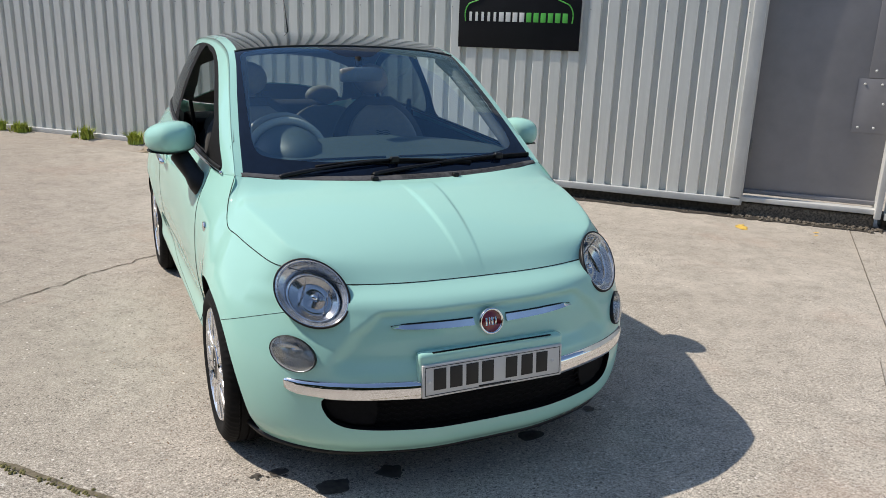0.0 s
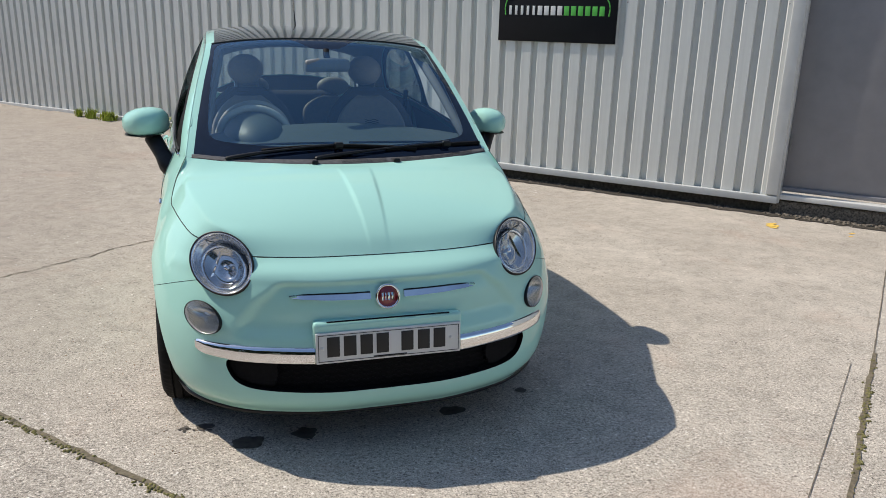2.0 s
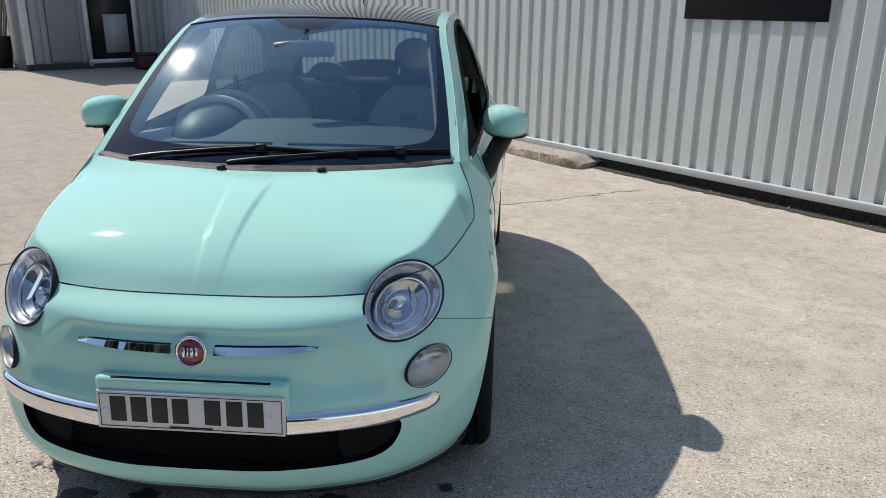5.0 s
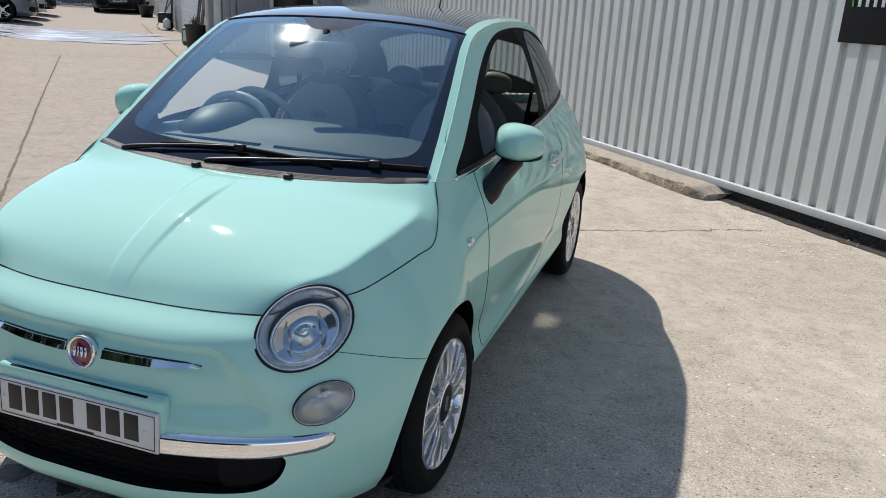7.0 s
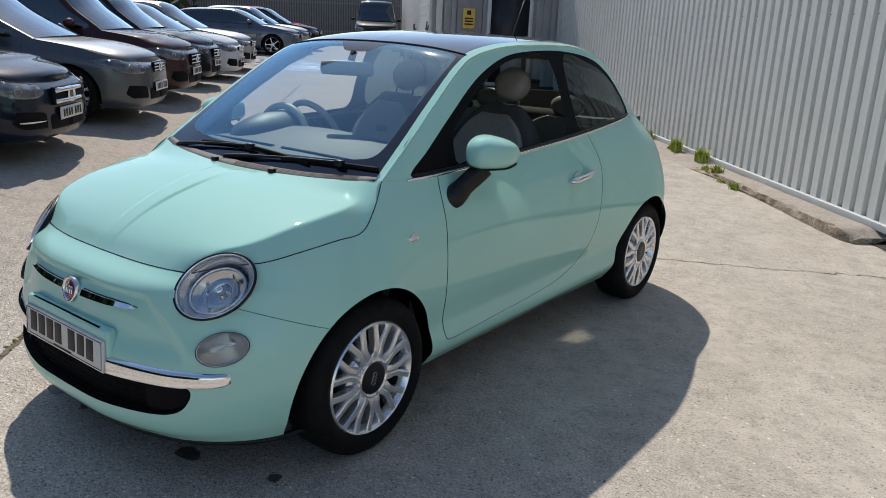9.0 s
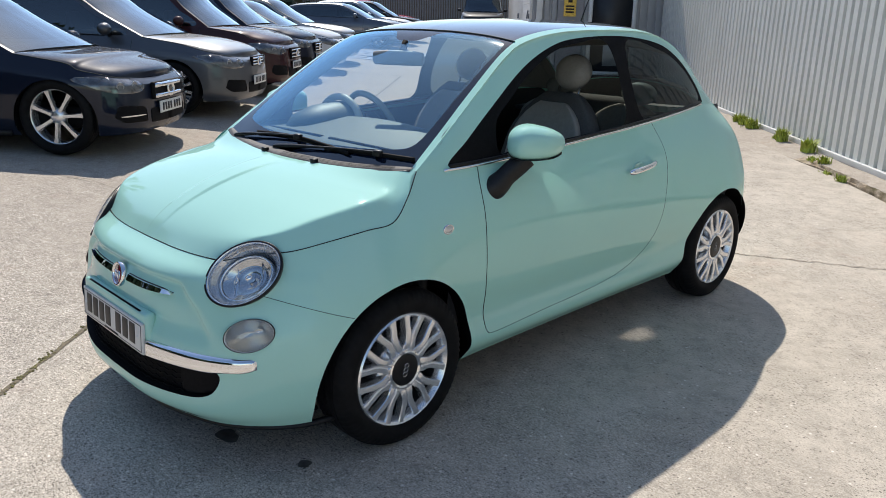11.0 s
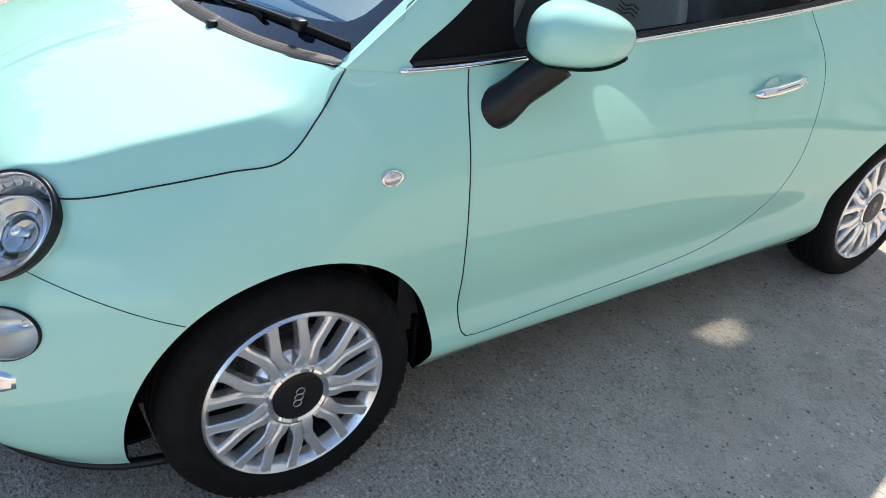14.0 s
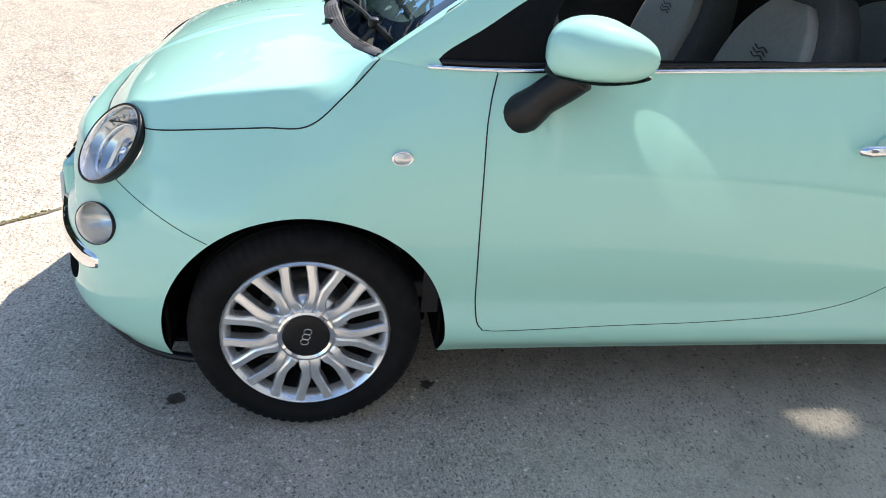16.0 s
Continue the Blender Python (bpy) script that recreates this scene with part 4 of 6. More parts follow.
def wiper(pivot, mid, ends):
    """A tapering arm from its capped pivot to the bracket of a blade along the foot of the screen."""
    hold = np.array(on_glass(mid[0], mid[1], .018))
    p0 = np.array(pivot)
    pts = spline([p0 - (.02, 0, .008), p0, p0 + (hold - p0) * (.30, .30, .42), p0 + (hold - p0) * (.65, .65, .78), hold], 5)
    n = len(pts)
    wp = part("wiper", tube(pts, .01, 8, flat=.8, radii=np.interp(np.arange(n) / (n - 1), [0, .08, .4, .55, 1], [.006, .0125, .0115, .0065, .005])), M["black_plastic"], car, "black windscreen wiper")
    line = spline([ends[0], mid, ends[1]], 8)
    part("wiper_blade", tube([on_glass(x, y, .008) for x, y in line], .0048, 6, flat=1.9), M["rubber"], wp)
    part("wiper_bracket", solid((.038, .026, .026), tuple(hold - (0, 0, .004)), .007), M["black_plastic"], wp)


wiper((-.485, .116, .966), (-.035, .146), ((-.36, .145), (.31, .135)))
wiper((-.120, .090, .963), (.455, .168), ((.17, .128), (.625, .194)))
for x in (-.15, .20):
    part("washer_jet", solid((.026, .024, .022), (x, .046 + .08 * x * x, .948), .005), M["black_plastic"], car)

# black screen border and roof strip
glass_in = lambda v: np.minimum.reduce([np.interp(v[:, 1], [p[1] for p in RAIL], [p[0] for p in RAIL]) - 0.075 - np.abs(v[:, 0]), 0.765 - v[:, 1], v[:, 1] - 0.150 - 0.08 * (np.abs(v[:, 0]) / .6)**2])
_, border = Sheet(screen.v, screen.f).cut(glass_in)
nb = vertex_normals(border)
nb = nb * np.sign((nb @ np.array((0, -.5, .8))).mean())
part("screen_border", Sheet(border.v - nb * 0.004, border.f).both().data(), M["grille_black"], car)
gap = [(x, .803 + .02 * (abs(x) / .55)**2, top_z(abs(x), .803 + .02 * (abs(x) / .55)**2) + .001) for x in np.linspace(-.53, .53, 40)]
part("roof_seam", tube(gap, .004, 6), M["seam"], car)
part("aerial", tube([(0, 1.98, 1.445), (0, 2.02, 1.53), (0, 2.12, 1.72)], .004, 6, radii=[.005, .004, .002]), M["black_plastic"], car, "thin black roof aerial")
part("aerial_base", solid((.03, .06, .03), (0, 1.975, 1.447), .012), M["black_plastic"], car)


# underside and wheel arches
def arch_liner(y0, z0, sg):
    prof = []
    verts, faces = [], []
    for k in range(33):
        a = -0.24 + (math.pi + 0.48) * k / 32
        y, z = y0 + (ARCH + .004) * math.cos(a), z0 - .020 + (ARCH + .004) * math.sin(a)
        xo = side_x(min(max(y, -.41), 2.49), max(z, .19)) - 0.002
        verts += [(sg * xo, y, z), (sg * (xo - .022), y, z + 0.0), (sg * (xo - .024), y + .012 * math.cos(a), z + .012 * math.sin(a)), (sg * .46, y + .012 * math.cos(a), z + .012 * math.sin(a))]
    for k in range(32):
        for j in range(3):
            faces.append((k * 4 + j, k * 4 + j + 1, k * 4 + 5 + j, k * 4 + 4 + j))
    n = len(verts)
    verts.append((sg * .46, y0, z0))
    faces += [(n, k * 4 + 3, k * 4 + 7) for k in range(32)]
    return verts, faces


for y0, z0 in WHEELS:
    for sg in (1, -1):
        part("wheel_arch", arch_liner(y0, z0, sg), M["grille_black"], car)
under = joined(*(lambda b: [([v.co[:] for v in b.verts], [[v.index for v in f.verts] for f in b.faces])])(solid((1.36, 1.62, .14), (0, 1.16, .25), .03)))
part("underbody", under, M["grille_black"], car)
for y0, ln in ((-.50, .36), (2.66, .22), ):
    part("underbody", solid((.8, ln * .6, .08), (0, y0 + .08 if y0 < 0 else y0 - .06, .26), .03), M["grille_black"], car)
part("underbody", solid((.86, 3.1, .16), (0, 1.05, .34), .03), M["grille_black"], car)
lip = [(x * 1.0, y + .012, z - .006) for x, y, z in [tuple(p) for p in spline(side_net[0:7, 0], 6)]]
part("bumper_lip", tube(mirror_pts(lip)[::-1] + lip[1:], .014, 6, flat=.8), M["black_plastic"], car)


# wheels
def tyre(radius=.293, rim=.205, width=.185):
    h = width / 2
    prof = [(-h * .62, rim - .004), (-h * .86, rim + .006), (-h * 1.02, rim + .035), (-h * 1.0, radius - .035), (-h * .86, radius - .012), (-h * .68, radius - .003), (-h * .55, radius), (-h * .53, radius - .007), (-h * .49, radius - .007), (-h * .47, radius),
            (-h * .2, radius + .001), (-h * .18, radius - .007), (-h * .13, radius - .007), (-h * .11, radius + .001)]
    prof += [(-a, r) for a, r in prof[::-1]]
    verts, faces = lathe(prof, 216, "x")
    out = []
    for i, (x, y, z) in enumerate(verts):
        k, r = i // len(prof), math.hypot(y, z)
        cut = k % 3 == 0 and radius - .016 < r < radius - .002 and abs(x) > h * .5
        q = (r - .003) / r if cut else 1.0
        out.append((x * (.97 if cut else 1), y * q, z * q))
    return out, faces


def spoke(sgn):
    """One half of a forked spoke, from the hub out to the rim; it lies in the plane x = 0."""
    rs = [.062, .078, .092, .104, .118, .134, .150, .168, .186, .203]
    outer = [.0225, .0282, .0275, .0235, .0238, .0278, .0330, .0397, .0465, .0560]
    inner = [.0000, .0000, .0000, .0000, .0000, .0000, .0055, .0130, .0195, .0205]
    top_x = [.004, .012, .0150, .0155, .0152, .0150, .0145, .0140, .0135, .0135]
    verts, faces = [], []
    for r, a, b, x in zip(rs, inner, outer, top_x):
        for k, dx in ((0, -.030), (0, -.006), (.10, .0), (.30, .0028), (.90, .0016), (1, -.0025), (1.04, -.030)):
            verts.append((x + dx, sgn * (a + (b - a) * k), r))
    n = 7
    for i in range(len(rs) - 1):
        for j in range(n):
            k = (j + 1) % n
            q = (i * n + j, i * n + k, (i + 1) * n + k, (i + 1) * n + j)
            faces.append(q if sgn > 0 else q[::-1])
    faces += [tuple(range(n))[::-sgn], tuple(range((len(rs) - 1) * n, len(rs) * n))[::sgn]]
    return verts, faces


def wheel_parts(parent):
    """A silver alloy with nine forked spokes in a tyre; the face looks along +x."""
    part("rim", lathe([(.050, .187), (.068, .192), (.080, .199), (.087, .2065), (.081, .212), (.066, .210)], 72, "x"), M["alloy"], parent, "silver multi-spoke alloy rim", angle=30)
    part("barrel", lathe([(-.085, .202), (-.06, .197), (.0, .192), (.054, .189)], 48, "x"), M["lamp_dark"], parent, "dark inside of the rim")
    one = [mesh_from("spoke", *spoke(s), M["alloy"], True) for s in (1, -1)]
    for me in one:
        me.set_sharp_from_angle(angle=radians(14))
    for k in range(9):
        for me in one:
            part("spoke", me, None, parent, m=pose(.068, 0, 0, 40 * k - 14))
    part("hub", lathe([(-.02, .080), (.050, .078), (.072, .072), (.082, .068), (.079, .064), (.074, .062)], 48, "x"), M["alloy"], parent, angle=30)
    part("web", lathe([(-.02, .112), (.034, .110), (.050, .106), (.060, .098), (.070, .080), (.076, .066)], 48, "x"), M["alloy"], parent)
    part("hub_ring", lathe([(.066, .0750), (.0860, .0720), (.0885, .0660), (.0845, .0595), (.078, .0590)], 48, "x"), M["chrome"], parent, angle=30)
    part("hub_cap", lathe([(.080, .0605), (.0845, .0590), (.0855, .056), (.0862, .030), (.0865, .0)], 40, "x"), M["black_plastic"], parent, "black hub cap")
    marks = [tube([(.0872, .010 * math.cos(t) + .004 * k, .015 * k + .0085 * math.sin(t)) for t in np.linspace(0, 6.283, 13)[:-1]], .0012, 4, closed=True) for k in (-1, 0, 1)]
    part("cap_mark", joined(*marks), M["bezel"], parent)
    part("brake_disc", lathe([(-.03, .0), (-.03, .125), (-.045, .128), (-.05, .0)], 40, "x"), M["lamp_dark"], parent)
    part("wheel_well", lathe([(-.06, .0), (-.06, .195)], 40, "x"), M["grille_black"], parent)


first = None
tyre_mesh = mesh_from("tyre", *tyre(), M["rubber"])
tyre_mesh.set_sharp_from_angle(angle=radians(40))
for wy, wz in WHEELS:
    for sg in (1, -1):
        part("inner_wing", solid((.02, .70, .20), (sg * .45, wy, .22), .01), M["grille_black"], car)
        # added black plates stand in for the deep shade below the wheel arch
        part("air_deflector", solid((.20, .10, .012), (sg * .56, wy - .335, .192), .004), M["grille_black"], car)
        for dy in (-.350, .350):
            part("splash_guard", solid((.27, .012, .15), (sg * .575, wy + dy, .268), .004), M["grille_black"], car)
        w = part("wheel", tyre_mesh, None, car, "black tyre on a silver alloy wheel", m=pose(sg * .707, wy, wz, (0 if wy < 1 else 8) * sg, 0, 0 if sg > 0 else 180))
        if first is None:
            wheel_parts(w)
            first = w
        else:
            for o in first.children:
                c = o.copy()
                scene.collection.objects.link(c)
                c.parent = w


# ---- the mint car: inside ----
def offset_sheet(sh, d, towards=(0, 1.2, .8)):
    n = vertex_normals(sh)
    to = np.array(towards) - sh.v
    n = n * np.sign((n * to).sum(1, keepdims=True))
    return Sheet(sh.v + n * d, sh.f)


M["mirror_grey"] = plain("grey_mirror_plastic", (0.21, 0.22, 0.225), 0.45, vary=0.1, scale=60)
M["lining"] = plain("pale_head_lining", (0.22, 0.215, 0.20), 0.9, vary=0.08, scale=80)
M["dash_top"] = plain("grey_green_dash_plastic", (0.070, 0.098, 0.096), 0.5, vary=0.15, scale=90, bump=0.15)
# lighter copy of the ivory plastic, with sunlight put into the colour
M["ivory_sunlit"] = plain("sunlit_ivory_plastic", (0.60, 0.58, 0.50), 0.45, vary=0.06, scale=90)
M["dash_ivory"] = plain("ivory_plastic", (0.42, 0.40, 0.34), 0.45, vary=0.06, scale=90)
part("pillar_trim", offset_sheet(flank_body.plus(top_rest), 0.008).both().data(), M["lining"], car)
part("roof_lining", offset_sheet(roof, 0.03).both().data(), M["lining"], car)
# door trims
for sg in (1, -1):
    rows = []
    for z in (.30, .45, .60, .72, .80, .88, .965):
        rows.append([(sg * (side_x(y, min(z, .95)) - (.085 if z < .8 else .05)), y, z + .04 * (y - .4) / 1.2) for y in np.linspace(.30, 1.75, 20)])
    part("door_trim", Sheet.grid(np.array(rows)).data(), M["trim_dark"], car)
    part("armrest", solid((.07, .42, .05), (sg * .66, .98, .70), .02), M["dash_ivory"], car)
    part("rear_side_trim", Sheet.grid(np.array([[(sg * (side_x(min(y, 2.45), min(z, .95)) - .09), y, z) for y in np.linspace(1.62, 2.5, 10)] for z in (.3, .6, .9, 1.05)])).data(), M["trim_dark"], car)
part("cabin_floor", solid((1.36, 2.2, .05), (0, 1.3, .36), .01), M["trim_dark"], car)
part("boot_wall", solid((1.3, .06, .6), (0, 2.5, .66), .02), M["trim_dark"], car)
part("parcel_shelf", solid((1.12, .40, .03), (0, 2.32, .95), .01), M["trim_dark"], car)
part("bulkhead", solid((1.3, .05, .55), (0, .22, .64), .02), M["trim_dark"], car)


def dash():
    net = []
    for x in (-.66, -.5, -.25, 0, .25, .5, .66):
        e = abs(x) / .66
        d = .06 * e**2
        net.append([(x, .155 + .075 * e**2, .948), (x, .200 + .06 * e**2, .988 - d * .15), (x, .34, 1.012 - d * .5), (x, .50, 1.042 - d), (x, .585 - .03 * e, 1.045 - d), (x, .63 - .04 * e, 1.01 - d), (x, .64 - .04 * e, .93 - d * .5), (x, .62, .80), (x, .57, .64)])
    return Sheet.grid(skin(np.array(net), 5, 5))


dsh = dash()
dtop, dlow = dsh.cut(lambda v: v[:, 2] - .955 + .05 * np.abs(v[:, 0]))
part("dashboard_top", dtop.data(), M["dash_top"], car)
part("dashboard", dlow.data(), M["mint"], car, "mint dashboard panel")
part("dash_vent", tube([(-.48, .285, .990), (-.27, .258, .998), (-.03, .250, 1.000)], .011, 6, flat=.5), M["grille_black"], car)
part("dash_vent", tube([(.03, .250, 1.000), (.27, .258, .998), (.48, .285, .990)], .011, 6, flat=.5), M["grille_black"], car)
pod_v, pod_f = [], []
POD = ((.300, .004), (.315, .045), (.36, .088), (.46, .120), (.58, .132), (.655, .128), (.66, .105))
for i in range(17):
    a = math.pi * i / 16
    for y, r in POD:
        pod_v.append((-.36 + 1.15 * r * math.cos(a), y, .972 + r * math.sin(a) * .95))
pod_f = [(i * 7 + j, i * 7 + j + 1, i * 7 + 8 + j, i * 7 + 7 + j) for i in range(16) for j in range(6)]
part("instrument_pod", (pod_v, pod_f), M["dash_top"], car)
# raised arc that paints the pod's sunlit crescent
part("pod_hood", tube([(-.36 + .166 * math.cos(a), .590 + .012 * math.sin(a), .974 + .142 * math.sin(a)) for a in np.linspace(.15, 2.99, 24)], .017, 8), M["ivory_sunlit"], car, "ivory hood over the instruments with sunlight in its colour")
part("instrument_dial", lathe([(0, 0), (0, .095), (.004, .10)], 30, "y"), M["grille_black"], car, m=pose(-.36, .648, .985, 12))
sw = part("steering_wheel", moved(lathe([(.016 * math.sin(t), .165 + .015 * math.cos(t)) for t in np.linspace(0, 6.283, 13)[:-1]], 48, "y", closed=True), pose(-.35, .79, .975, 24)), M["dash_ivory"], car, "pale leather steering wheel")
part("wheel_hub", moved(lathe([(-.02, .0), (.015, .06), (.03, .055), (.035, .0)], 24, "y"), pose(-.35, .78, .975, 24)), M["trim_dark"], sw)
part("wheel_spoke", joined(*(moved(tube([(0, 0, 0), (.16 * math.cos(a), 0, .16 * math.sin(a))], .018, 6, flat=.5), pose(-.35, .79, .975, 24)) for a in (0.1, math.pi - .1, -math.pi / 2))), M["dash_ivory"], sw)
part("steering_column", tube([(-.36, .60, .90), (-.35, .78, .97)], .045, 10), M["trim_dark"], sw)
part("inner_mirror", moved(tube([(-.125, 0, 0), (-.120, 0, 0), (-.06, 0, .004), (.06, 0, .004), (.120, 0, 0), (.125, 0, 0)], .036, 14, flat=1.0, radii=[.022, .034, .039, .039, .034, .022]), pose(0, .655, 1.310, 0, 0, 24) @ Matrix.Diagonal((.98, .50, .84, 1))), M["mirror_grey"], car, "grey rear-view mirror")
part("mirror_stem", tube([(0, .70, 1.385), (0, .67, 1.325)], .016, 6), M["grille_black"], car)


def seat_shape(width, depth, height, round_top=True):
    """A padded back: rounded at the top, fuller at the sides."""
    rows = []
    for i in range(15):
        k = i / 14
        w = width / 2 * (1 - (max(0, k - .55) / .45)**2.6 * .62) * (0.92 + .08 * math.sin(math.pi * min(1, k * 1.3)))
        thick = depth * (1 - .45 * k**3)
        ring = []
        for j in range(24):
            a = 2 * math.pi * j / 24
            c, s = math.cos(a), math.sin(a)
            e = .55
            x = w * abs(c)**e * (1 if c > 0 else -1)
            y = thick / 2 * abs(s)**e * (1 if s > 0 else -1) - (.02 * (abs(x) / w)**3 if s < 0 else 0)
            ring.append((x, y, height * k))
        rows.append(ring)
    verts = [p for r in rows for p in r]
    faces = [(i * 24 + j, i * 24 + (j + 1) % 24, (i + 1) * 24 + (j + 1) % 24, (i + 1) * 24 + j) for i in range(14) for j in range(24)]
    faces += [tuple(range(24))[::-1], tuple(range(14 * 24, 15 * 24))]
    return verts, faces


def ball(sx, sy, sz, p=1.0):
    verts, faces = [], []
    for i in range(13):
        a = math.pi * i / 12
        for j in range(24):
            b = 2 * math.pi * j / 24
            verts.append((sx * math.sin(a)**p * math.cos(b), sy * math.cos(a), sz * math.sin(a)**p * math.sin(b)))
    return verts, [(i * 24 + j, i * 24 + (j + 1) % 24, (i + 1) * 24 + (j + 1) % 24, (i + 1) * 24 + j) for i in range(12) for j in range(24)]


for sx in (.345, -.345):
    lean = pose(sx, 1.24, .55, -19)
    back = part("front_seat", moved(seat_shape(.55, .16, .62), lean), M["taupe"], car, "front seat in taupe and ivory")
    part("seat_panel", moved(seat_shape(.42, .06, .44), lean @ pose(0, -.066, .12)), M["ivory"], back)
    part("seat_cushion", moved(seat_shape(.50, .16, .52), pose(sx, 1.24, .48, 82)), M["taupe"], back)
    part("headrest", moved(ball(.100, .055, .088, .7), lean @ pose(0, .01, .735)), M["ivory"], back, "round ivory headrest")
    for x in (-.06, .06):
        part("headrest_post", moved(tube([(x, .01, .55), (x, .01, .68)], .007, 6), lean), M["chrome"], back)
    part("seat_mark", moved(joined(*(tube([(x, 0, .012 * k + .004 * math.sin(x * 120)) for x in np.linspace(-.04, .04, 12)], .002, 4) for k in (-1, 0, 1))), lean @ pose(0, -.103, .40)), M["trim_dark"], back)
    part("seat_belt", joined(tube([(sx * 1.83, 1.60, 1.12), (sx * 1.75, 1.58, .85), (sx * 1.7, 1.50, .45)], .022, 4, flat=.12)), M["grille_black"], car)
bench = part("rear_seat", moved(seat_shape(1.10, .14, .56), pose(0, 2.02, .53, -20)), M["taupe"], car, "rear bench with ivory top edges")
part("bench_cushion", moved(seat_shape(1.10, .16, .46), pose(0, 2.02, .48, 82)), M["taupe"], bench)
for sx in (.27, -.27):
    part("bench_pad", moved(seat_shape(.46, .08, .24), pose(sx, 2.09, .80, -20)), M["ivory"], bench)
    part("headrest", moved(ball(.11, .05, .065, .6), pose(sx, 2.22, 1.09, -18)), M["ivory"], bench)
part("gear_knob", ball(.03, .03, .03), M["trim_dark"], car, m=pose(0, .66, .80))


# ---- the yard: wall furniture ----
M["sign_black"] = plain("sign_black", (0.008, 0.008, 0.010), 0.5, vary=0.2, scale=4, spec=0.2)
M["sign_green"] = plain("sign_green", (0.10, 0.50, 0.08), 0.4, vary=0.05)
M["moss"] = plain("dry_moss", (0.17, 0.155, 0.06), 0.95, vary=0.5, scale=60, bump=0.8)
M["joint"] = plain("joint_dirt", (0.15, 0.125, 0.085), 0.95, vary=0.5, scale=50, bump=0.8)
M["crack"] = plain("crack_dirt", (0.16, 0.135, 0.105), 0.95, vary=0.4, scale=60)
M["oil"] = plain("oil_stain", (0.085, 0.076, 0.066), 0.55, vary=0.5, scale=30)
M["yellow"] = plain("faded_yellow_paint", (0.75, 0.50, 0.10), 0.8, vary=0.25, scale=40)
M["leaf"] = plain("weed_leaf", (0.36, 0.42, 0.06), 0.6, vary=0.45, scale=14)
M["white_paint"] = plain("white_frame_paint", (0.62, 0.62, 0.60), 0.45, vary=0.08, scale=6)
M["gravel"] = plain("wet_gravel", (0.13, 0.11, 0.085), 0.85, vary=0.8, scale=60, bump=1.0)
M["blockwork"] = plain("painted_blockwork", (0.44, 0.44, 0.43), 0.85, vary=0.15, scale=5, bump=0.3)
M["panel_grey"] = plain("grey_wall_panel", (0.33, 0.335, 0.34), 0.55, vary=0.06, scale=3)
# water; the sky's pale reflection is painted as its base colour
M["wet"] = plain("wet_patch", (0.74, 0.76, 0.82), 0.16, vary=0.20, scale=2.5)
M["steel"] = plain("galvanised_steel", (0.22, 0.225, 0.23), 0.5, 0.5, vary=0.2, scale=10)

sign = thing("sign", yard(-1.03, WALL - .002, 1.385, 0, False), "black trade sign with a green car outline on the cladding", "sign")
part("board", solid((1.205, .012, .66), (0, -.008, .33), .004), M["sign_black"], sign)
x = -.505
for kind, n, w, h, mat in (("thin", 5, .052, .085, "white"), ("bold", 4, .058, .085, "white"), ("green", 6, .060, .085, "sign_green")):
    for k in range(n):
        part("letter_bar", solid((w * (.5 if kind == "thin" else .82), .004, h), (x + w / 2, -.015, .290), .0015), M[mat], sign)
        x += w + .010
part("car_outline", tube(spline([(-.53, -.0145, .245), (-.535, -.0145, .33), (-.50, -.0145, .405), (-.40, -.0145, .445), (-.30, -.0145, .52), (-.05, -.0145, .59), (.2, -.0145, .555), (.38, -.0145, .455), (.49, -.0145, .405), (.53, -.0145, .33), (.525, -.0145, .245)], 8), .006, 6), M["sign_green"], sign)

# the steel door beside the cladding, set back in its frame
door = thing("door_1", yard(1.165, WALL, 0, 0, False), "grey steel door set back in the wall", "door", kind="structure")
part("leaf", solid((1.06, .05, 4.6), (.53, .135, 2.49), .004), M["door_grey"], door)
part("jamb", solid((.05, .21, 4.7), (1.085, .065, 2.45), .006), M["white_paint"], door)
part("jamb", solid((.024, .20, 4.7), (-.012, .085, 2.45), .004), M["flashing"], door)
part("cover_plate", solid((.27, .006, .45), (.915, .106, 1.03), .002), M["door_grey"], door)
part("cover_plate", solid((.20, .006, 1.6), (.95, .107, 2.06), .002), M["door_grey"], door)
for u, z in ((.83, .85), (.95, .85), (.99, 1.05), (.83, 1.21), (.96, 1.21), (.90, 1.32)):
    part("rivet", lathe([(.002, .012), (-.004, .009), (-.007, 0)], 12, "y"), M["flashing"], door, m=pose(u, .103, z))
part("threshold", solid((1.08, .10, .045), (.53, .05, .155), .006), M["white_paint"], door)
part("kick_rail", solid((1.06, .03, .035), (.53, .098, .215), .006), M["door_grey"], door)
part("hinge", solid((.02, .02, .14), (.012, .100, .62), .004), M["steel"], door)
part("gravel_bed", solid((1.15, .22, .24), (.50, .13, .0), .03), M["gravel"], door)
right = thing("wall_right", yard(2.30, WALL, 0, 0, False), "pale grey ribbed steel cladding beyond the door", "wall", kind="structure")
part("cladding_sheet", cladding_sheet(0.0, 9.0, 0.155, 6.0, 0.05), M["cladding"], right, smooth=False)
part("base_rail", solid((9.0, .05, .062), (4.5, -.012, .128), .006), M["flashing"], right)
part("footing", solid((9.0, .25, .4), (4.5, .17, -.08), .01), M["soil"], right)
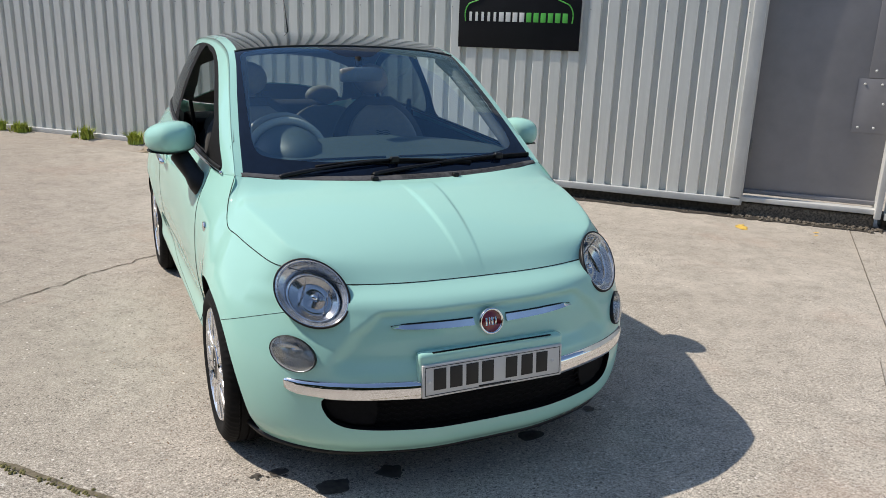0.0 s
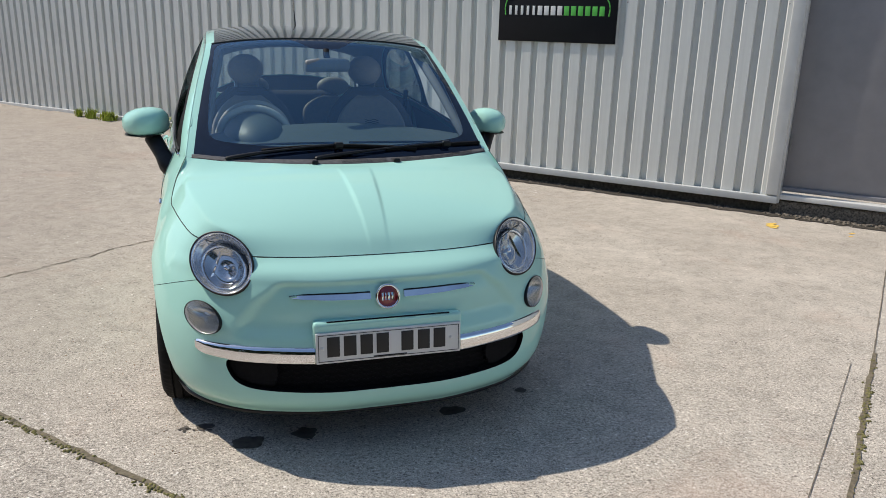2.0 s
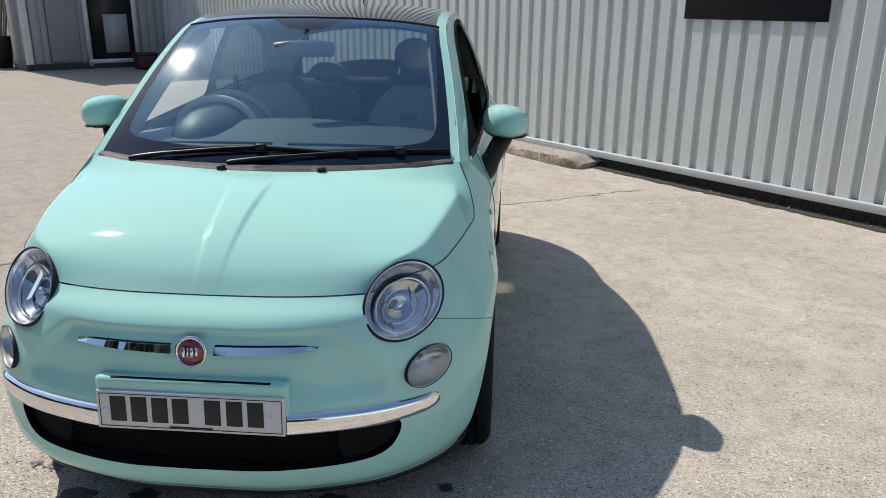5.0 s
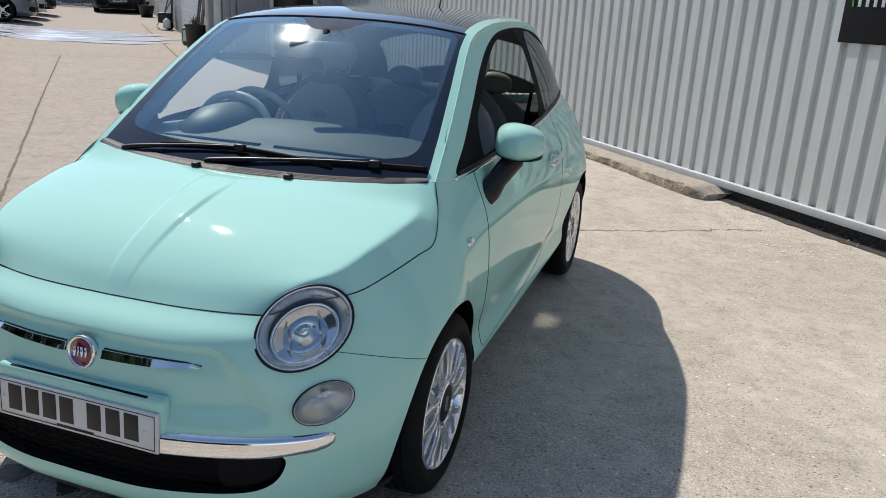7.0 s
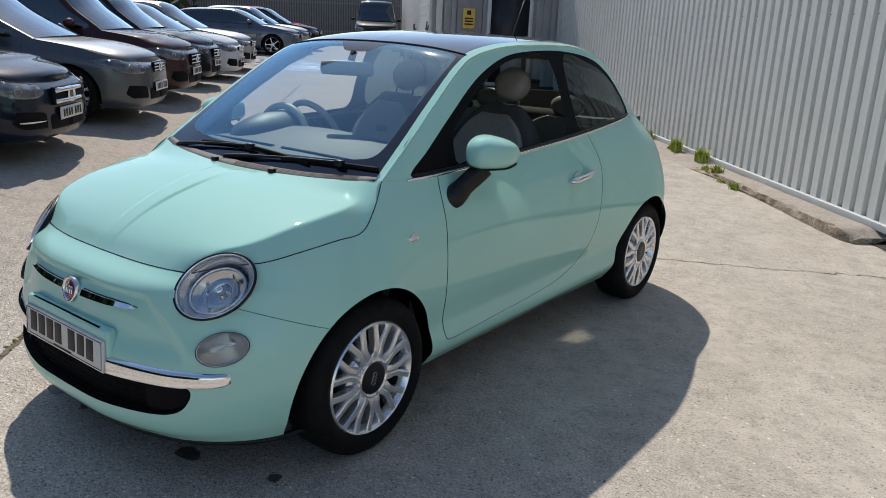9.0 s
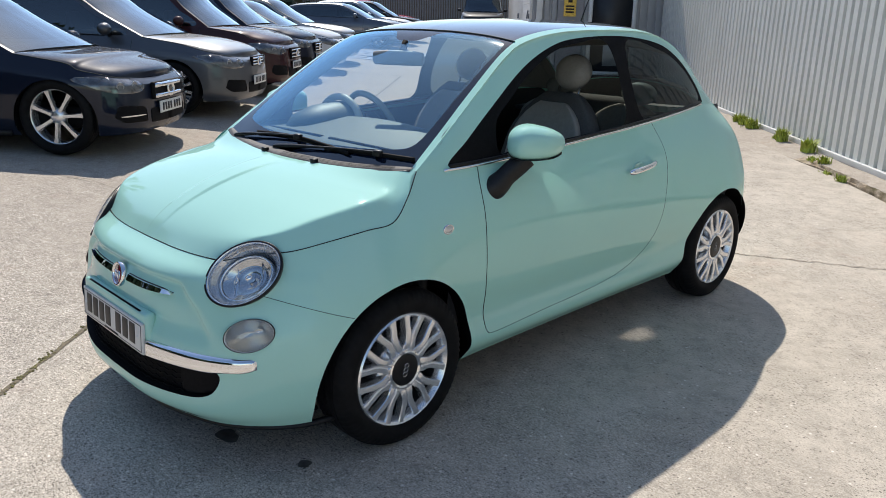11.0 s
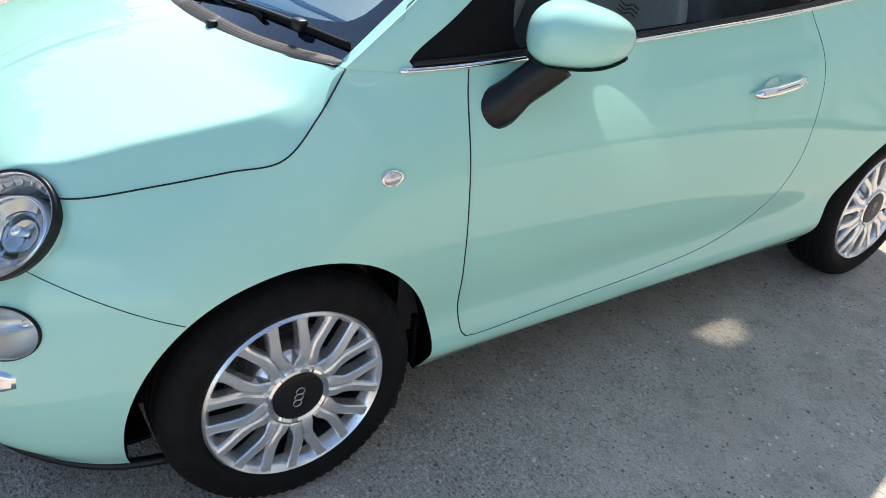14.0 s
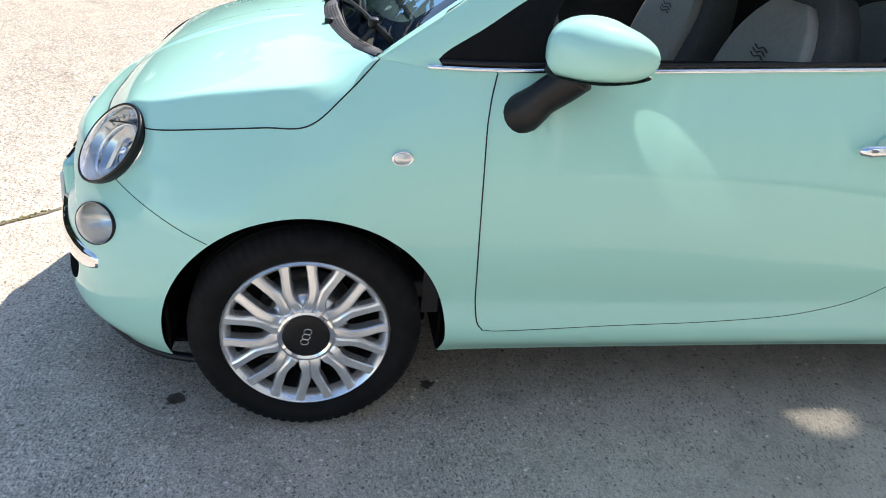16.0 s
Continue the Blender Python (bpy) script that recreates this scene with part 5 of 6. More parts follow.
# stones and litter along the foot of the wall
rng = random.Random(4)
stones = []
for k in range(420):
    u = rng.uniform(-2.6, 2.3) if k < 260 else rng.uniform(1.1, 2.3)
    r = rng.uniform(.006, .022) * (1.2 if u > 1.1 else .8)
    stones.append(moved(lathe([(-r * .6, .001), (-r * .45, r * .7), (r * .1, r), (r * .5, r * .6), (r * .62, .001)], 6, "z"), pose(u, rng.gauss(WALL - .01, .045), r * .3, rng.uniform(-30, 30), rng.uniform(-30, 30), rng.uniform(0, 360))))
tagged(part("wall_foot_gravel", joined(*stones), M["gravel"], None, m=YARD, smooth=False), "loose stones and grit along the foot of the wall", "gravel", kind="stuff")


# ---- kerb, joints, cracks and stains ----
def kerb_shape():
    verts, faces = [], []
    n, m = 200, 9
    for i in range(n):
        u = -2.45 - 6.6 * i / (n - 1)
        p = YARD @ Vector((u, 4.4, 0))
        g = ground_z(p.x, p.y)
        ramp = min(1, max(0, (-u - 4.9) / .8))
        top_h = max(.098 - g, .010) + .010 * noise.noise((u * 1.3, 3, 8)) * (1 - ramp) - (.05 * math.exp(-(u + 2.45)**2 / .006))
        chip = max(0, noise.noise((u * 5.5, 1.7, 4)) - .18) * .10 * (1 - ramp)
        front = 4.27 + .035 * min(1, (-u - 2.45) / 1.2) + .02 * noise.noise((u * .9, 7, 1)) + .06 * math.exp(-(u + 2.45)**2 / .006)
        prof = [(front - .10 * ramp, -.05), (front - .004 - .09 * ramp, g + .02 - .022 * ramp), (front + .02 * ramp, g + top_h * (.38 + .02 * ramp)), (front + .004 + chip * .4 + .07 * ramp, g + top_h * .72), (front + .010 + chip + .12 * ramp, g + top_h * .93 - chip * .4), (front + .020 + chip + .14 * ramp, g + top_h - chip * .25), (max(4.40, front + .17 * ramp + .03), g + top_h + .002), (4.50, g + top_h + .003), (4.66, g + top_h + .004)]
        for k, (w, z) in enumerate(prof):
            rough = (1 if k < 5 else .35) * (1 - .7 * ramp)
            r1 = rough * (noise.noise((u * 7, k * 2.1, .3)) * .010 + noise.noise((u * 23, k * 3.7, 2.3)) * .008)
            r2 = rough * (noise.noise((u * 9, k * 1.9, 5.3)) * .006 + noise.noise((u * 27, k * 2.7, 9.3)) * .005)
            verts.append((u, w + (r1 if k < 8 else 0), z + (r2 if k else 0)))
    for i in range(n - 1):
        for j in range(m - 1):
            faces.append((i * m + j, i * m + j + 1, i * m + m + 1 + j, i * m + m + j))
    lower = [f for i, f in enumerate(faces) if i % (m - 1) < 4 and i // (m - 1) < 92] + [tuple(range(m))]
    upper = [f for i, f in enumerate(faces) if i % (m - 1) >= 4 or i // (m - 1) >= 92]
    return (verts, lower), (verts, upper)


kerb_face, kerb_top = kerb_shape()
kerb = tagged(part("kerb", kerb_face, M["kerb"], None, m=YARD, angle=35), "broken old concrete kerb along the foot of the cladding", "kerb", kind="structure")
part("kerb_top", kerb_top, M["concrete"], kerb, "pale worn top of the kerb", angle=35)


def ribbon(points, width, seed, wobble=.3, lift=.004, step=.06):
    """A thin uneven strip that lies on the ground."""
    r = random.Random(seed)
    p = np.array(points, float)
    seg = np.hypot(*np.diff(p, axis=0).T)
    at = np.concatenate([[0], np.cumsum(seg)])
    n = max(4, int(at[-1] / step))
    verts, faces = [], []
    for i in range(n + 1):
        k = at[-1] * i / n
        x, y = np.interp(k, at, p[:, 0]), np.interp(k, at, p[:, 1])
        k2 = min(at[-1], k + .02)
        dx, dy = np.interp(k2, at, p[:, 0]) - np.interp(k2 - .02, at, p[:, 0]), np.interp(k2, at, p[:, 1]) - np.interp(k2 - .02, at, p[:, 1])
        d = math.hypot(dx, dy) or 1
        off = width * wobble * r.uniform(-1, 1)
        w = width * (1 + r.uniform(-wobble, wobble))
        for sgn in (-1, 1):
            q = (x - dy / d * (sgn * w / 2 + off), y + dx / d * (sgn * w / 2 + off))
            verts.append((q[0], q[1], ground_z(*q) + lift))
    return verts, [(2 * i, 2 * i + 2, 2 * i + 3, 2 * i + 1) for i in range(n)]


def uw(u, w):
    p = YARD @ Vector((u, w, 0))
    return (p.x, p.y)


for k, (line, w) in enumerate((
        ([uw(6, -1.09), uw(1.98, -1.09), uw(-1, -1.08), uw(-9, -1.06), uw(-14.3, -1.02)], .022),
        ([uw(2.02, 1.6), uw(2.05, 4.5)], .006),
        ([uw(1.83, -1.0), uw(1.90, .6), uw(1.93, 1.4)], .003), ([uw(-14.3, -1.0), uw(-14.3, 1.9)], .02), ([uw(-14.3, 1.15), uw(-26, 1.05)], .03), ([uw(-14.3, -7), uw(-14.3, -1.0)], .02), ([uw(1.98, -6), uw(1.98, -1.09), uw(2.02, 1.6)], .020))):
    tagged(part("slab_joint", ribbon(line, w, k), M["crack" if k in (1, 2) else "joint"], None), "dirt-filled joint between the concrete slabs", "joint", kind="structure")
# strip of bare soil; its dark colour also paints the rail's shadow gap
tagged(part("wall_foot_soil", ribbon([uw(2.22, WALL - .06), uw(1.1, WALL - .055), uw(0, WALL - .045), uw(-1.3, WALL - .05), uw(-2.5, WALL - .05)], .15, 31, .12, .006), M["soil"], None), "bare soil under the wall's base rail, darkened for the shadow gap", "soil", kind="structure")
tufts = []
r = random.Random(8)
for line in (([uw(1.98, -1.09), uw(-2.6, -1.09)], 700), ([uw(2.0, -1.9), uw(2.02, 1.5)], 400)):
    (a, b), n = line
    for k in range(n):
        t = r.random()
        t = t if noise.noise((t * 9, n, 0)) > -.05 else r.random()**2
        x, y = a[0] + (b[0] - a[0]) * t + r.gauss(0, .009), a[1] + (b[1] - a[1]) * t + r.gauss(0, .009)
        s = r.uniform(.003, .0085)
        tufts.append(moved(lathe([(-.002, s), (s * .35, s * .8), (s * .6, .0005)], 6, "z"), pose(x, y, ground_z(x, y) + .003, r.uniform(-15, 15), r.uniform(-15, 15), r.uniform(0, 90))))
tagged(part("joint_moss", joined(*tufts), M["moss"], None), "brown-green moss in the slab joints", "moss", kind="stuff")
crumbs = []
for k in range(340):
    cx, cy, sp = ((-.93, .42, .16), (-.86, .10, .12), (-1.05, .75, .14), (-.75, -.42, .08))[k % 4]
    x, y, s = r.gauss(cx, sp), r.gauss(cy, sp * 1.3), r.uniform(.001, .0032)
    crumbs.append(moved(lathe([(-s * .5, .0003), (-s * .2, s), (s * .5, s * .7), (s * .7, .0003)], 5, "z"), pose(x, y, ground_z(x, y) + s * .4, r.uniform(-30, 30), r.uniform(-30, 30), r.uniform(0, 90))))
tagged(part("dirt_crumbs", joined(*crumbs), plain("brown_dirt", (0.30, 0.19, 0.12), 0.95, vary=0.5, scale=30), None, smooth=False), "brown crumbs of dirt beside the front wheel", "dirt", kind="stuff")
crack_line = []
r = random.Random(3)
for x, y in spline([(-4.2, .25), (-2.6, 1.25), (-1.67, 1.86), (-.84, 2.52), (.0, 2.9), (.57, 3.2), (1.2, 3.52), (1.75, 3.86), (2.0, 3.95)], 14):
    crack_line.append((x + r.gauss(0, .010), y + r.gauss(0, .012)))
tagged(part("ground_crack", ribbon(crack_line, .009, 5, .6, .0035, .03), M["crack"], None), "thin dark crack across the concrete", "crack", kind="structure")


def blot(x, y, rx, ry, seed, lift=.003, turn=0.0):
    v, n = [(x, y, ground_z(x, y) + lift)], 60
    for k in range(n):
        a = 2 * math.pi * k / n
        q = 1 + .4 * noise.noise((math.cos(a) * 1.2 + seed, math.sin(a) * 1.2, seed)) + .07 * noise.noise((math.cos(a) * 4 + seed, math.sin(a) * 4, seed))
        bx, by = rx * q * math.cos(a), ry * q * math.sin(a)
        p = (x + bx * math.cos(turn) - by * math.sin(turn), y + bx * math.sin(turn) + by * math.cos(turn))
        v.append((*p, ground_z(*p) + lift))
    return v, [(0, 1 + k, 1 + (k + 1) % n) for k in range(n)]


for k, (x, y, a, b) in enumerate(((.666, -.356, .024, .022), (-.49, -.506, .060, .045), (-.28, -.49, .050, .040), (.325, -.458, .050, .035), (-.645, -.35, .030, .024), (-.72, -.345, .018, .014), (.622, .343, .018, .014))):
    r = random.Random(k)
    drops = [blot(x, y, a, b, k * 3.1)]
    for q in range(14):
        g = r.uniform(.0015, .006)
        drops.append(blot(x + r.gauss(0, a * .75), y + r.gauss(0, b * .75), g, g, q + k, .0032))
    tagged(part("oil_stain", joined(*drops), M["oil"], None), "small dark oil stain on the concrete", "stain", "oil stains", kind="structure")
yellow = [blot(3.83 + dx, 1.91 + dy, a, b, 5 + k, .0035) for k, (dx, dy, a, b) in enumerate(((0, 0, .055, .045), (.05, .06, .05, .02), (-.03, -.05, .03, .03), (.48, -.35, .03, .012), (.40, -.42, .02, .01)))]
r = random.Random(12)
droppings = []
for k in range(26):
    x, y = (2.10 + r.gauss(0, .16), 3.40 + r.gauss(0, .18)) if k < 20 else (1.93 + r.gauss(0, .05), r.uniform(4.2, 5.8))
    g = r.uniform(.005, .016)
    droppings.append(blot(x, y, g, g * r.uniform(.4, .9), k * 1.7, .0035))
tagged(part("white_spots", joined(*droppings), M["white"], None), "small white bird droppings on the concrete", "stain", kind="structure")
tagged(part("yellow_paint", joined(*yellow), M["yellow"], None), "flaked spot of yellow paint on the concrete", "paint", kind="structure")
r = random.Random(31)
wet = []
for k in range(26):
    u, w = -19.8 + r.gauss(0, .85), -1.1 + r.gauss(0, .75)
    wet.append(blot(*uw(u, w), r.uniform(.35, .75), r.uniform(.9, 1.7), k * 2.7, .003 + .0004 * k, radians(-47.3)))
tagged(part("wet_patch", joined(*wet), M["wet"], None), "shallow puddle on the concrete with the pale sky reflection in its colour", "puddle", kind="structure")


# ---- weeds ----
def weed(seed, spread, tall, count):
    r = random.Random(seed)
    verts, faces = [], []
    for k in range(count):
        a, lean = r.uniform(0, 6.283), r.uniform(.1, 1.0)
        h, wd = tall * r.uniform(.45, 1.0), r.uniform(.006, .013)
        bx, by = r.gauss(0, spread * .35), r.gauss(0, spread * .22)
        prev = None
        for i in range(4):
            t = i / 3
            out = h * lean * t * t * .7
            x, y, z = bx + out * math.cos(a), by + out * math.sin(a), h * (t - .25 * lean * t * t)
            half = wd * (1 - t**2) * (.5 + t) + .0006
            cx, cy = -math.sin(a) * half, math.cos(a) * half
            n = len(verts)
            verts += [(x - cx, y - cy, z), (x + cx, y + cy, z + .002)]
            if prev is not None:
                faces.append((prev, prev + 1, n + 1, n))
            prev = n
    return verts, faces


for k, (s, w, sp, h, n) in enumerate(((7.64, 4.46, .15, .17, 200), (6.50, 4.46, .10, .20, 170), (5.74, 4.47, .13, .20, 200), (5.07, 4.38, .09, .13, 110), (4.42, 4.28, .09, .09, 80), (6.72, 4.46, .06, .08, 50), (8.00, 4.46, .10, .18, 130), (8.28, 4.46, .08, .15, 90), (5.30, 4.36, .10, .07, 60), (4.75, 4.30, .14, .05, 50))):
    base = yard(-s, w)
    pz = base.translation.z
    tagged(part("weed", weed(k + 20, sp, h, n), M["leaf"], None, m=pose(base.translation.x, base.translation.y, (.092 if s > 5.5 else pz + (.02 if w > 4.3 else -.005)), 0, 0, -47.3)), "green weed growing at the foot of the wall", "weed", "weeds along the wall")

# ---- the far building ----
M["dark_room"] = plain("dark_doorway", (0.012, 0.012, 0.014), 0.4, vary=0.3)
ret = thing("wall_return", yard(-14.40, 0, 0, 0, False), "shaded grey ribbed end wall with a white-framed door", "wall", kind="structure")
M["plinth"] = plain("dark_plinth", (0.045, 0.042, 0.04), 0.8, vary=0.4, scale=12)
cs = cladding_sheet(2.0, 4.6, .2, 3.70, 0.03)
part("cladding_sheet", ([(-d, u, z) for u, d, z in cs[0]], cs[1]), M["panel_grey"], ret, smooth=False)
part("end_post", solid((.12, .12, 3.5), (0, 1.96, 1.95), .01), M["white_paint"], ret)
part("base", solid((.2, 2.7, .30), (-.03, 3.25, .16), .01), M["plinth"], ret)
for y0, y1, zt in ((3.05, 3.98, 2.40), ):
    part("door_frame", merge(solid((.09, .08, zt), (.05, y0, .25 + zt / 2)), solid((.09, .08, zt), (.05, y1, .25 + zt / 2)), solid((.09, y1 - y0 + .08, .08), (.05, (y0 + y1) / 2, .25 + zt)), solid((.09, y1 - y0 + .08, .08), (.05, (y0 + y1) / 2, .33))), M["white_paint"], ret, "white door frame")
    part("door_glass", solid((.03, y1 - y0 - .08, zt - .1), (.035, (y0 + y1) / 2, .25 + zt / 2)), M["dark_room"], ret)
    part("notice", solid((.01, .46, .74), (.058, 3.60, .86)), M["panel_grey"], ret)
part("panel", solid((.05, .55, 2.3), (.05, 2.62, 1.5), .01), M["door_grey"], ret)
warn = thing("warning_sign", yard(-14.28, 2.60, 0, 0, False), "yellow warning sign on a grey door", "sign")
part("board", solid((.012, .26, .42), (0, 0, 1.72), .004), M["yellow"], warn)
for z in (1.84, 1.72, 1.66, 1.60):
    part("bar", solid((.004, .18 if z < 1.8 else .09, .03 if z < 1.8 else .09), (.008, 0, z)), M["ink"], warn)
blk = thing("wall_far", yard(-14.75, 1.92, 0, 0, False), "grey painted blockwork wall behind bins and pots", "wall", kind="structure")
part("wall_face", solid((23.3, .2, 3.5), (-11.65, .1, 1.95), .01), M["blockwork"], blk)
bl = mesh_from("block", *(lambda b: ([v.co[:] for v in b.verts], [[v.index for v in f.verts] for f in b.faces]))(solid((.43, .02, .205), (0, 0, 0), .006, segs=1)), M["blockwork"], False)
for row in range(10):
    for col in range(14):
        part("block", bl, None, blk, m=pose(-.30 - .44 * col - (.22 if row % 2 else 0), -.002, .42 + .215 * row))
part("drainpipe", tube([(-.12, -.10, .3), (-.12, -.10, 3.6)], .05, 10), M["white_paint"], blk)
part("pilaster", solid((.5, .12, 3.5), (-.28, -.03, 1.95), .01), M["panel_grey"], blk)

# things along the far wall
M["tub_black"] = plain("black_tub", (0.012, 0.014, 0.016), 0.5, vary=0.2)
M["dry_leaf"] = plain("dry_plant", (0.15, 0.14, 0.075), 0.8, vary=0.4, scale=14)
M["bag_green"] = plain("green_bag", (0.03, 0.16, 0.09), 0.5, vary=0.3, scale=8)
M["hose_grey"] = plain("machine_grey", (0.10, 0.11, 0.13), 0.5, vary=0.3)
tub = thing("plant_tub", yard(-15.35, 1.63), "large black plastic tub of garden tools", "tub")
part("tub_body", lathe([(.0, .0), (.0, .195), (.56, .232), (.58, .25), (.61, .25), (.61, .23), (.50, .22)], 28, "z"), M["tub_black"], tub)
for k, (dx, dy, h) in enumerate(((-.14, .08, 1.30), (-.06, .14, 1.62), (.0, .04, 1.42), (.05, .16, 1.70), (.10, .06, 1.35), (.16, .12, 1.55))):
    part("tool_handle", tube([(dx, dy - .1, .2), (dx * 1.2, dy + .02, .9), (dx * 1.5 + .03, dy + .09, h)], .018, 6), M["kerb"] if k % 2 else M["hose_grey"], tub)
part("broom_head", weed(99, .20, .30, 70), M["dry_leaf"], tub, m=pose(-.1, 0, .55))
bag = thing("garden_bag", yard(-17.7, 1.66), "green and white plastic sack by the tub", "bag")
part("sack", solid((.30, .22, .42), (0, 0, .21), .08, segs=3), M["bag_green"], bag)
part("sack_label", solid((.01, .16, .26), (.152, -.02, .22), .002), M["white"], bag)
washer = thing("pressure_washer", yard(-23.2, 1.60), "dark wheeled pressure washer with a hose", "pressure washer")
part("frame", tube([(-.2, .2, .15), (-.2, .25, 1.25), (.2, .25, 1.25), (.2, .2, .15)], .022, 8), M["hose_grey"], washer)
part("motor", solid((.35, .4, .3), (0, 0, .35), .05), M["tub_black"], washer)
part("can", lathe([(0, .001), (0, .11), (.22, .11), (.27, .05), (.30, .001)], 16, "z"), M["white"], washer, m=pose(.34, .02, .06))
for x in (-.24, .24):
    part("wheel", lathe([(-.03, .0), (-.03, .12), (.03, .12), (.03, 0)], 20, "x"), M["rubber"], washer, m=pose(x, .1, .12))
part("hose", tube(spline([(.15, 0, .5), (.35, .1, .9), (.1, .3, 1.1), (-.25, .2, .8), (-.3, -.1, .3), (0, -.25, .1), (.4, -.2, .05)], 8), .018, 6), M["hose_grey"], washer)
for k, (s, w, h, rr) in enumerate(((30.5, 1.5, .42, .30), (34.0, 1.50, .45, .34))):
    pot = thing("plant_pot", yard(-s, w), "dark plant pot with dry plants by the wall", "pot", "pots along the far wall")
    part("pot", lathe([(0, .001), (0, rr * .7), (h, rr), (h + .02, rr * 1.05), (h + .02, rr * .9), (h * .9, rr * .85)], 20, "z"), M["tub_black"], pot)
    part("plant", weed(60 + k, rr * 1.2, .16, 40), M["dry_leaf"], pot, m=pose(0, 0, h * .85))
red_box = thing("storage_box", yard(-13.80, 3.95), "dark red box in the shaded corner", "box")
part("box", solid((.36, .38, .28), (0, 0, .145), .05, segs=3), plain("dark_red_plastic", (.045, .008, .010), .5, vary=.3), red_box)
part("lid", solid((.38, .40, .05), (0, 0, .295), .02), M["tub_black"], red_box)
M["low_kerb"] = plain("dirty_concrete_kerb", (0.20, 0.175, 0.145), 0.9, vary=0.35, scale=9, bump=0.4)
low_kerb = thing("kerb_stub", yard(-12.5, WALL - .14), "low worn concrete kerb at the foot of the cladding", "kerb", kind="structure")
for k in range(2):
    part("kerb_stone", solid((1.09, .15, .17), (-.55 + 1.1 * k, 0, .06), .02, segs=2), M["low_kerb"], low_kerb)

# fence at the end of the yard and the trees behind the parked cars
fence = thing("fence", yard(-38.5, 0, 0, 0, True), "grey steel palisade fence at the end of the yard", "fence", kind="structure")
pale = mesh_from("pale", *joined(*[([v.co[:] for v in b.verts], [[v.index for v in f.verts] for f in b.faces]) for b in (solid((.02, .068, 2.35), (0, 0, 1.25), .004, segs=1),)]), M["steel"], False)
for k in range(110):
    part("pale", pale, None, fence, m=pose(0, 2.0 - .125 * k, 0))
for z in (.5, 1.9):
    part("rail", solid((.04, 13.8, .05), (-.03, -4.8, z)), M["steel"], fence)
r = random.Random(8)
scraps = []
for k in range(90):
    s = r.uniform(.05, .16)
    g = yard(-38.2 + r.gauss(0, .15), r.uniform(-7, 1.6), s * .3, r.uniform(0, 360)).translation
    scraps.append(moved(lathe([(-s * .6, .001), (-s * .3, s), (s * .4, s * .8), (s * .7, .001)], 6, "z"), pose(g.x, g.y, g.z, r.uniform(-40, 40), r.uniform(-40, 40), 0)))
tagged(part("rubble", joined(*scraps), M["blockwork"], None), "pale rubble and litter along the foot of the fence", "rubble", kind="stuff")
M["foliage"] = plain("dark_foliage", (0.030, 0.050, 0.018), 0.7, vary=0.5, scale=3)


def hedge(seed, length, deep, high, count):
    """A mass of small leaf clumps with gaps and an uneven top."""
    r = random.Random(seed)
    verts, faces = [], []
    for k in range(count):
        x = r.uniform(0, length)
        top_h = high * (.75 + .35 * noise.noise((x * .35, seed, 0)) + .2 * noise.noise((x * 1.3, seed, 4)))
        y, z = r.gauss(0, deep * .3), top_h * (1 - r.random()**1.6)
        s = r.uniform(.14, .36)
        a, b = Vector((r.gauss(0, 1), r.gauss(0, 1), r.gauss(0, 1))).normalized(), Vector((r.gauss(0, 1), r.gauss(0, 1), r.gauss(0, .6))).normalized()
        c = a.cross(b).normalized()
        n = len(verts)
        o = Vector((x, y, z))
        verts += [o - a * s, o + c * s * .45, o + a * s, o - c * s * .45]
        faces.append((n, n + 1, n + 2, n + 3))
    return verts, faces


for k, (u, w, ln, h) in enumerate(((-36, -9.4, 15, 3.8), (-22, -9.2, 13, 3.4), (-10, -9.4, 15, 5.4), (4, -9.6, 12, 5.0))):
    tr = thing("hedge", yard(u, w), "dark overgrown hedge of trees behind the parked cars", "hedge", "hedges behind the cars", kind="stuff")
    part("leaves", hedge(k + 1, ln, 2.2, h, 11000), M["foliage"], tr)
    part("stems", joined(*(tube([(x, 0, 0), (x + .2 * math.sin(x * 5), .1, h * .4), (x + .3 * math.sin(x * 3), 0, h * .8)], .05, 6, radii=[.08, .05, .02]) for x in np.arange(.8, ln, 1.7))), M["joint"], tr)
shed = thing("shed", yard(-41.0, 0, 0, 0, True), "low brown shed with a pale eave beyond the fence", "shed")
M["shed_brown"] = plain("weathered_shed", (0.13, 0.105, 0.085), 0.85, vary=0.25, scale=3)
part("shed_wall", solid((3.0, 15.0, 2.6), (-1.5, -5.0, 1.3), .02), M["shed_brown"], shed)
part("eave", solid((.3, 15.2, .16), (.05, -5.0, 2.66), .02), M["white_paint"], shed)
part("roof", solid((3.2, 15.2, .12), (-1.4, -5.0, 2.80), .02), M["panel_grey"], shed)


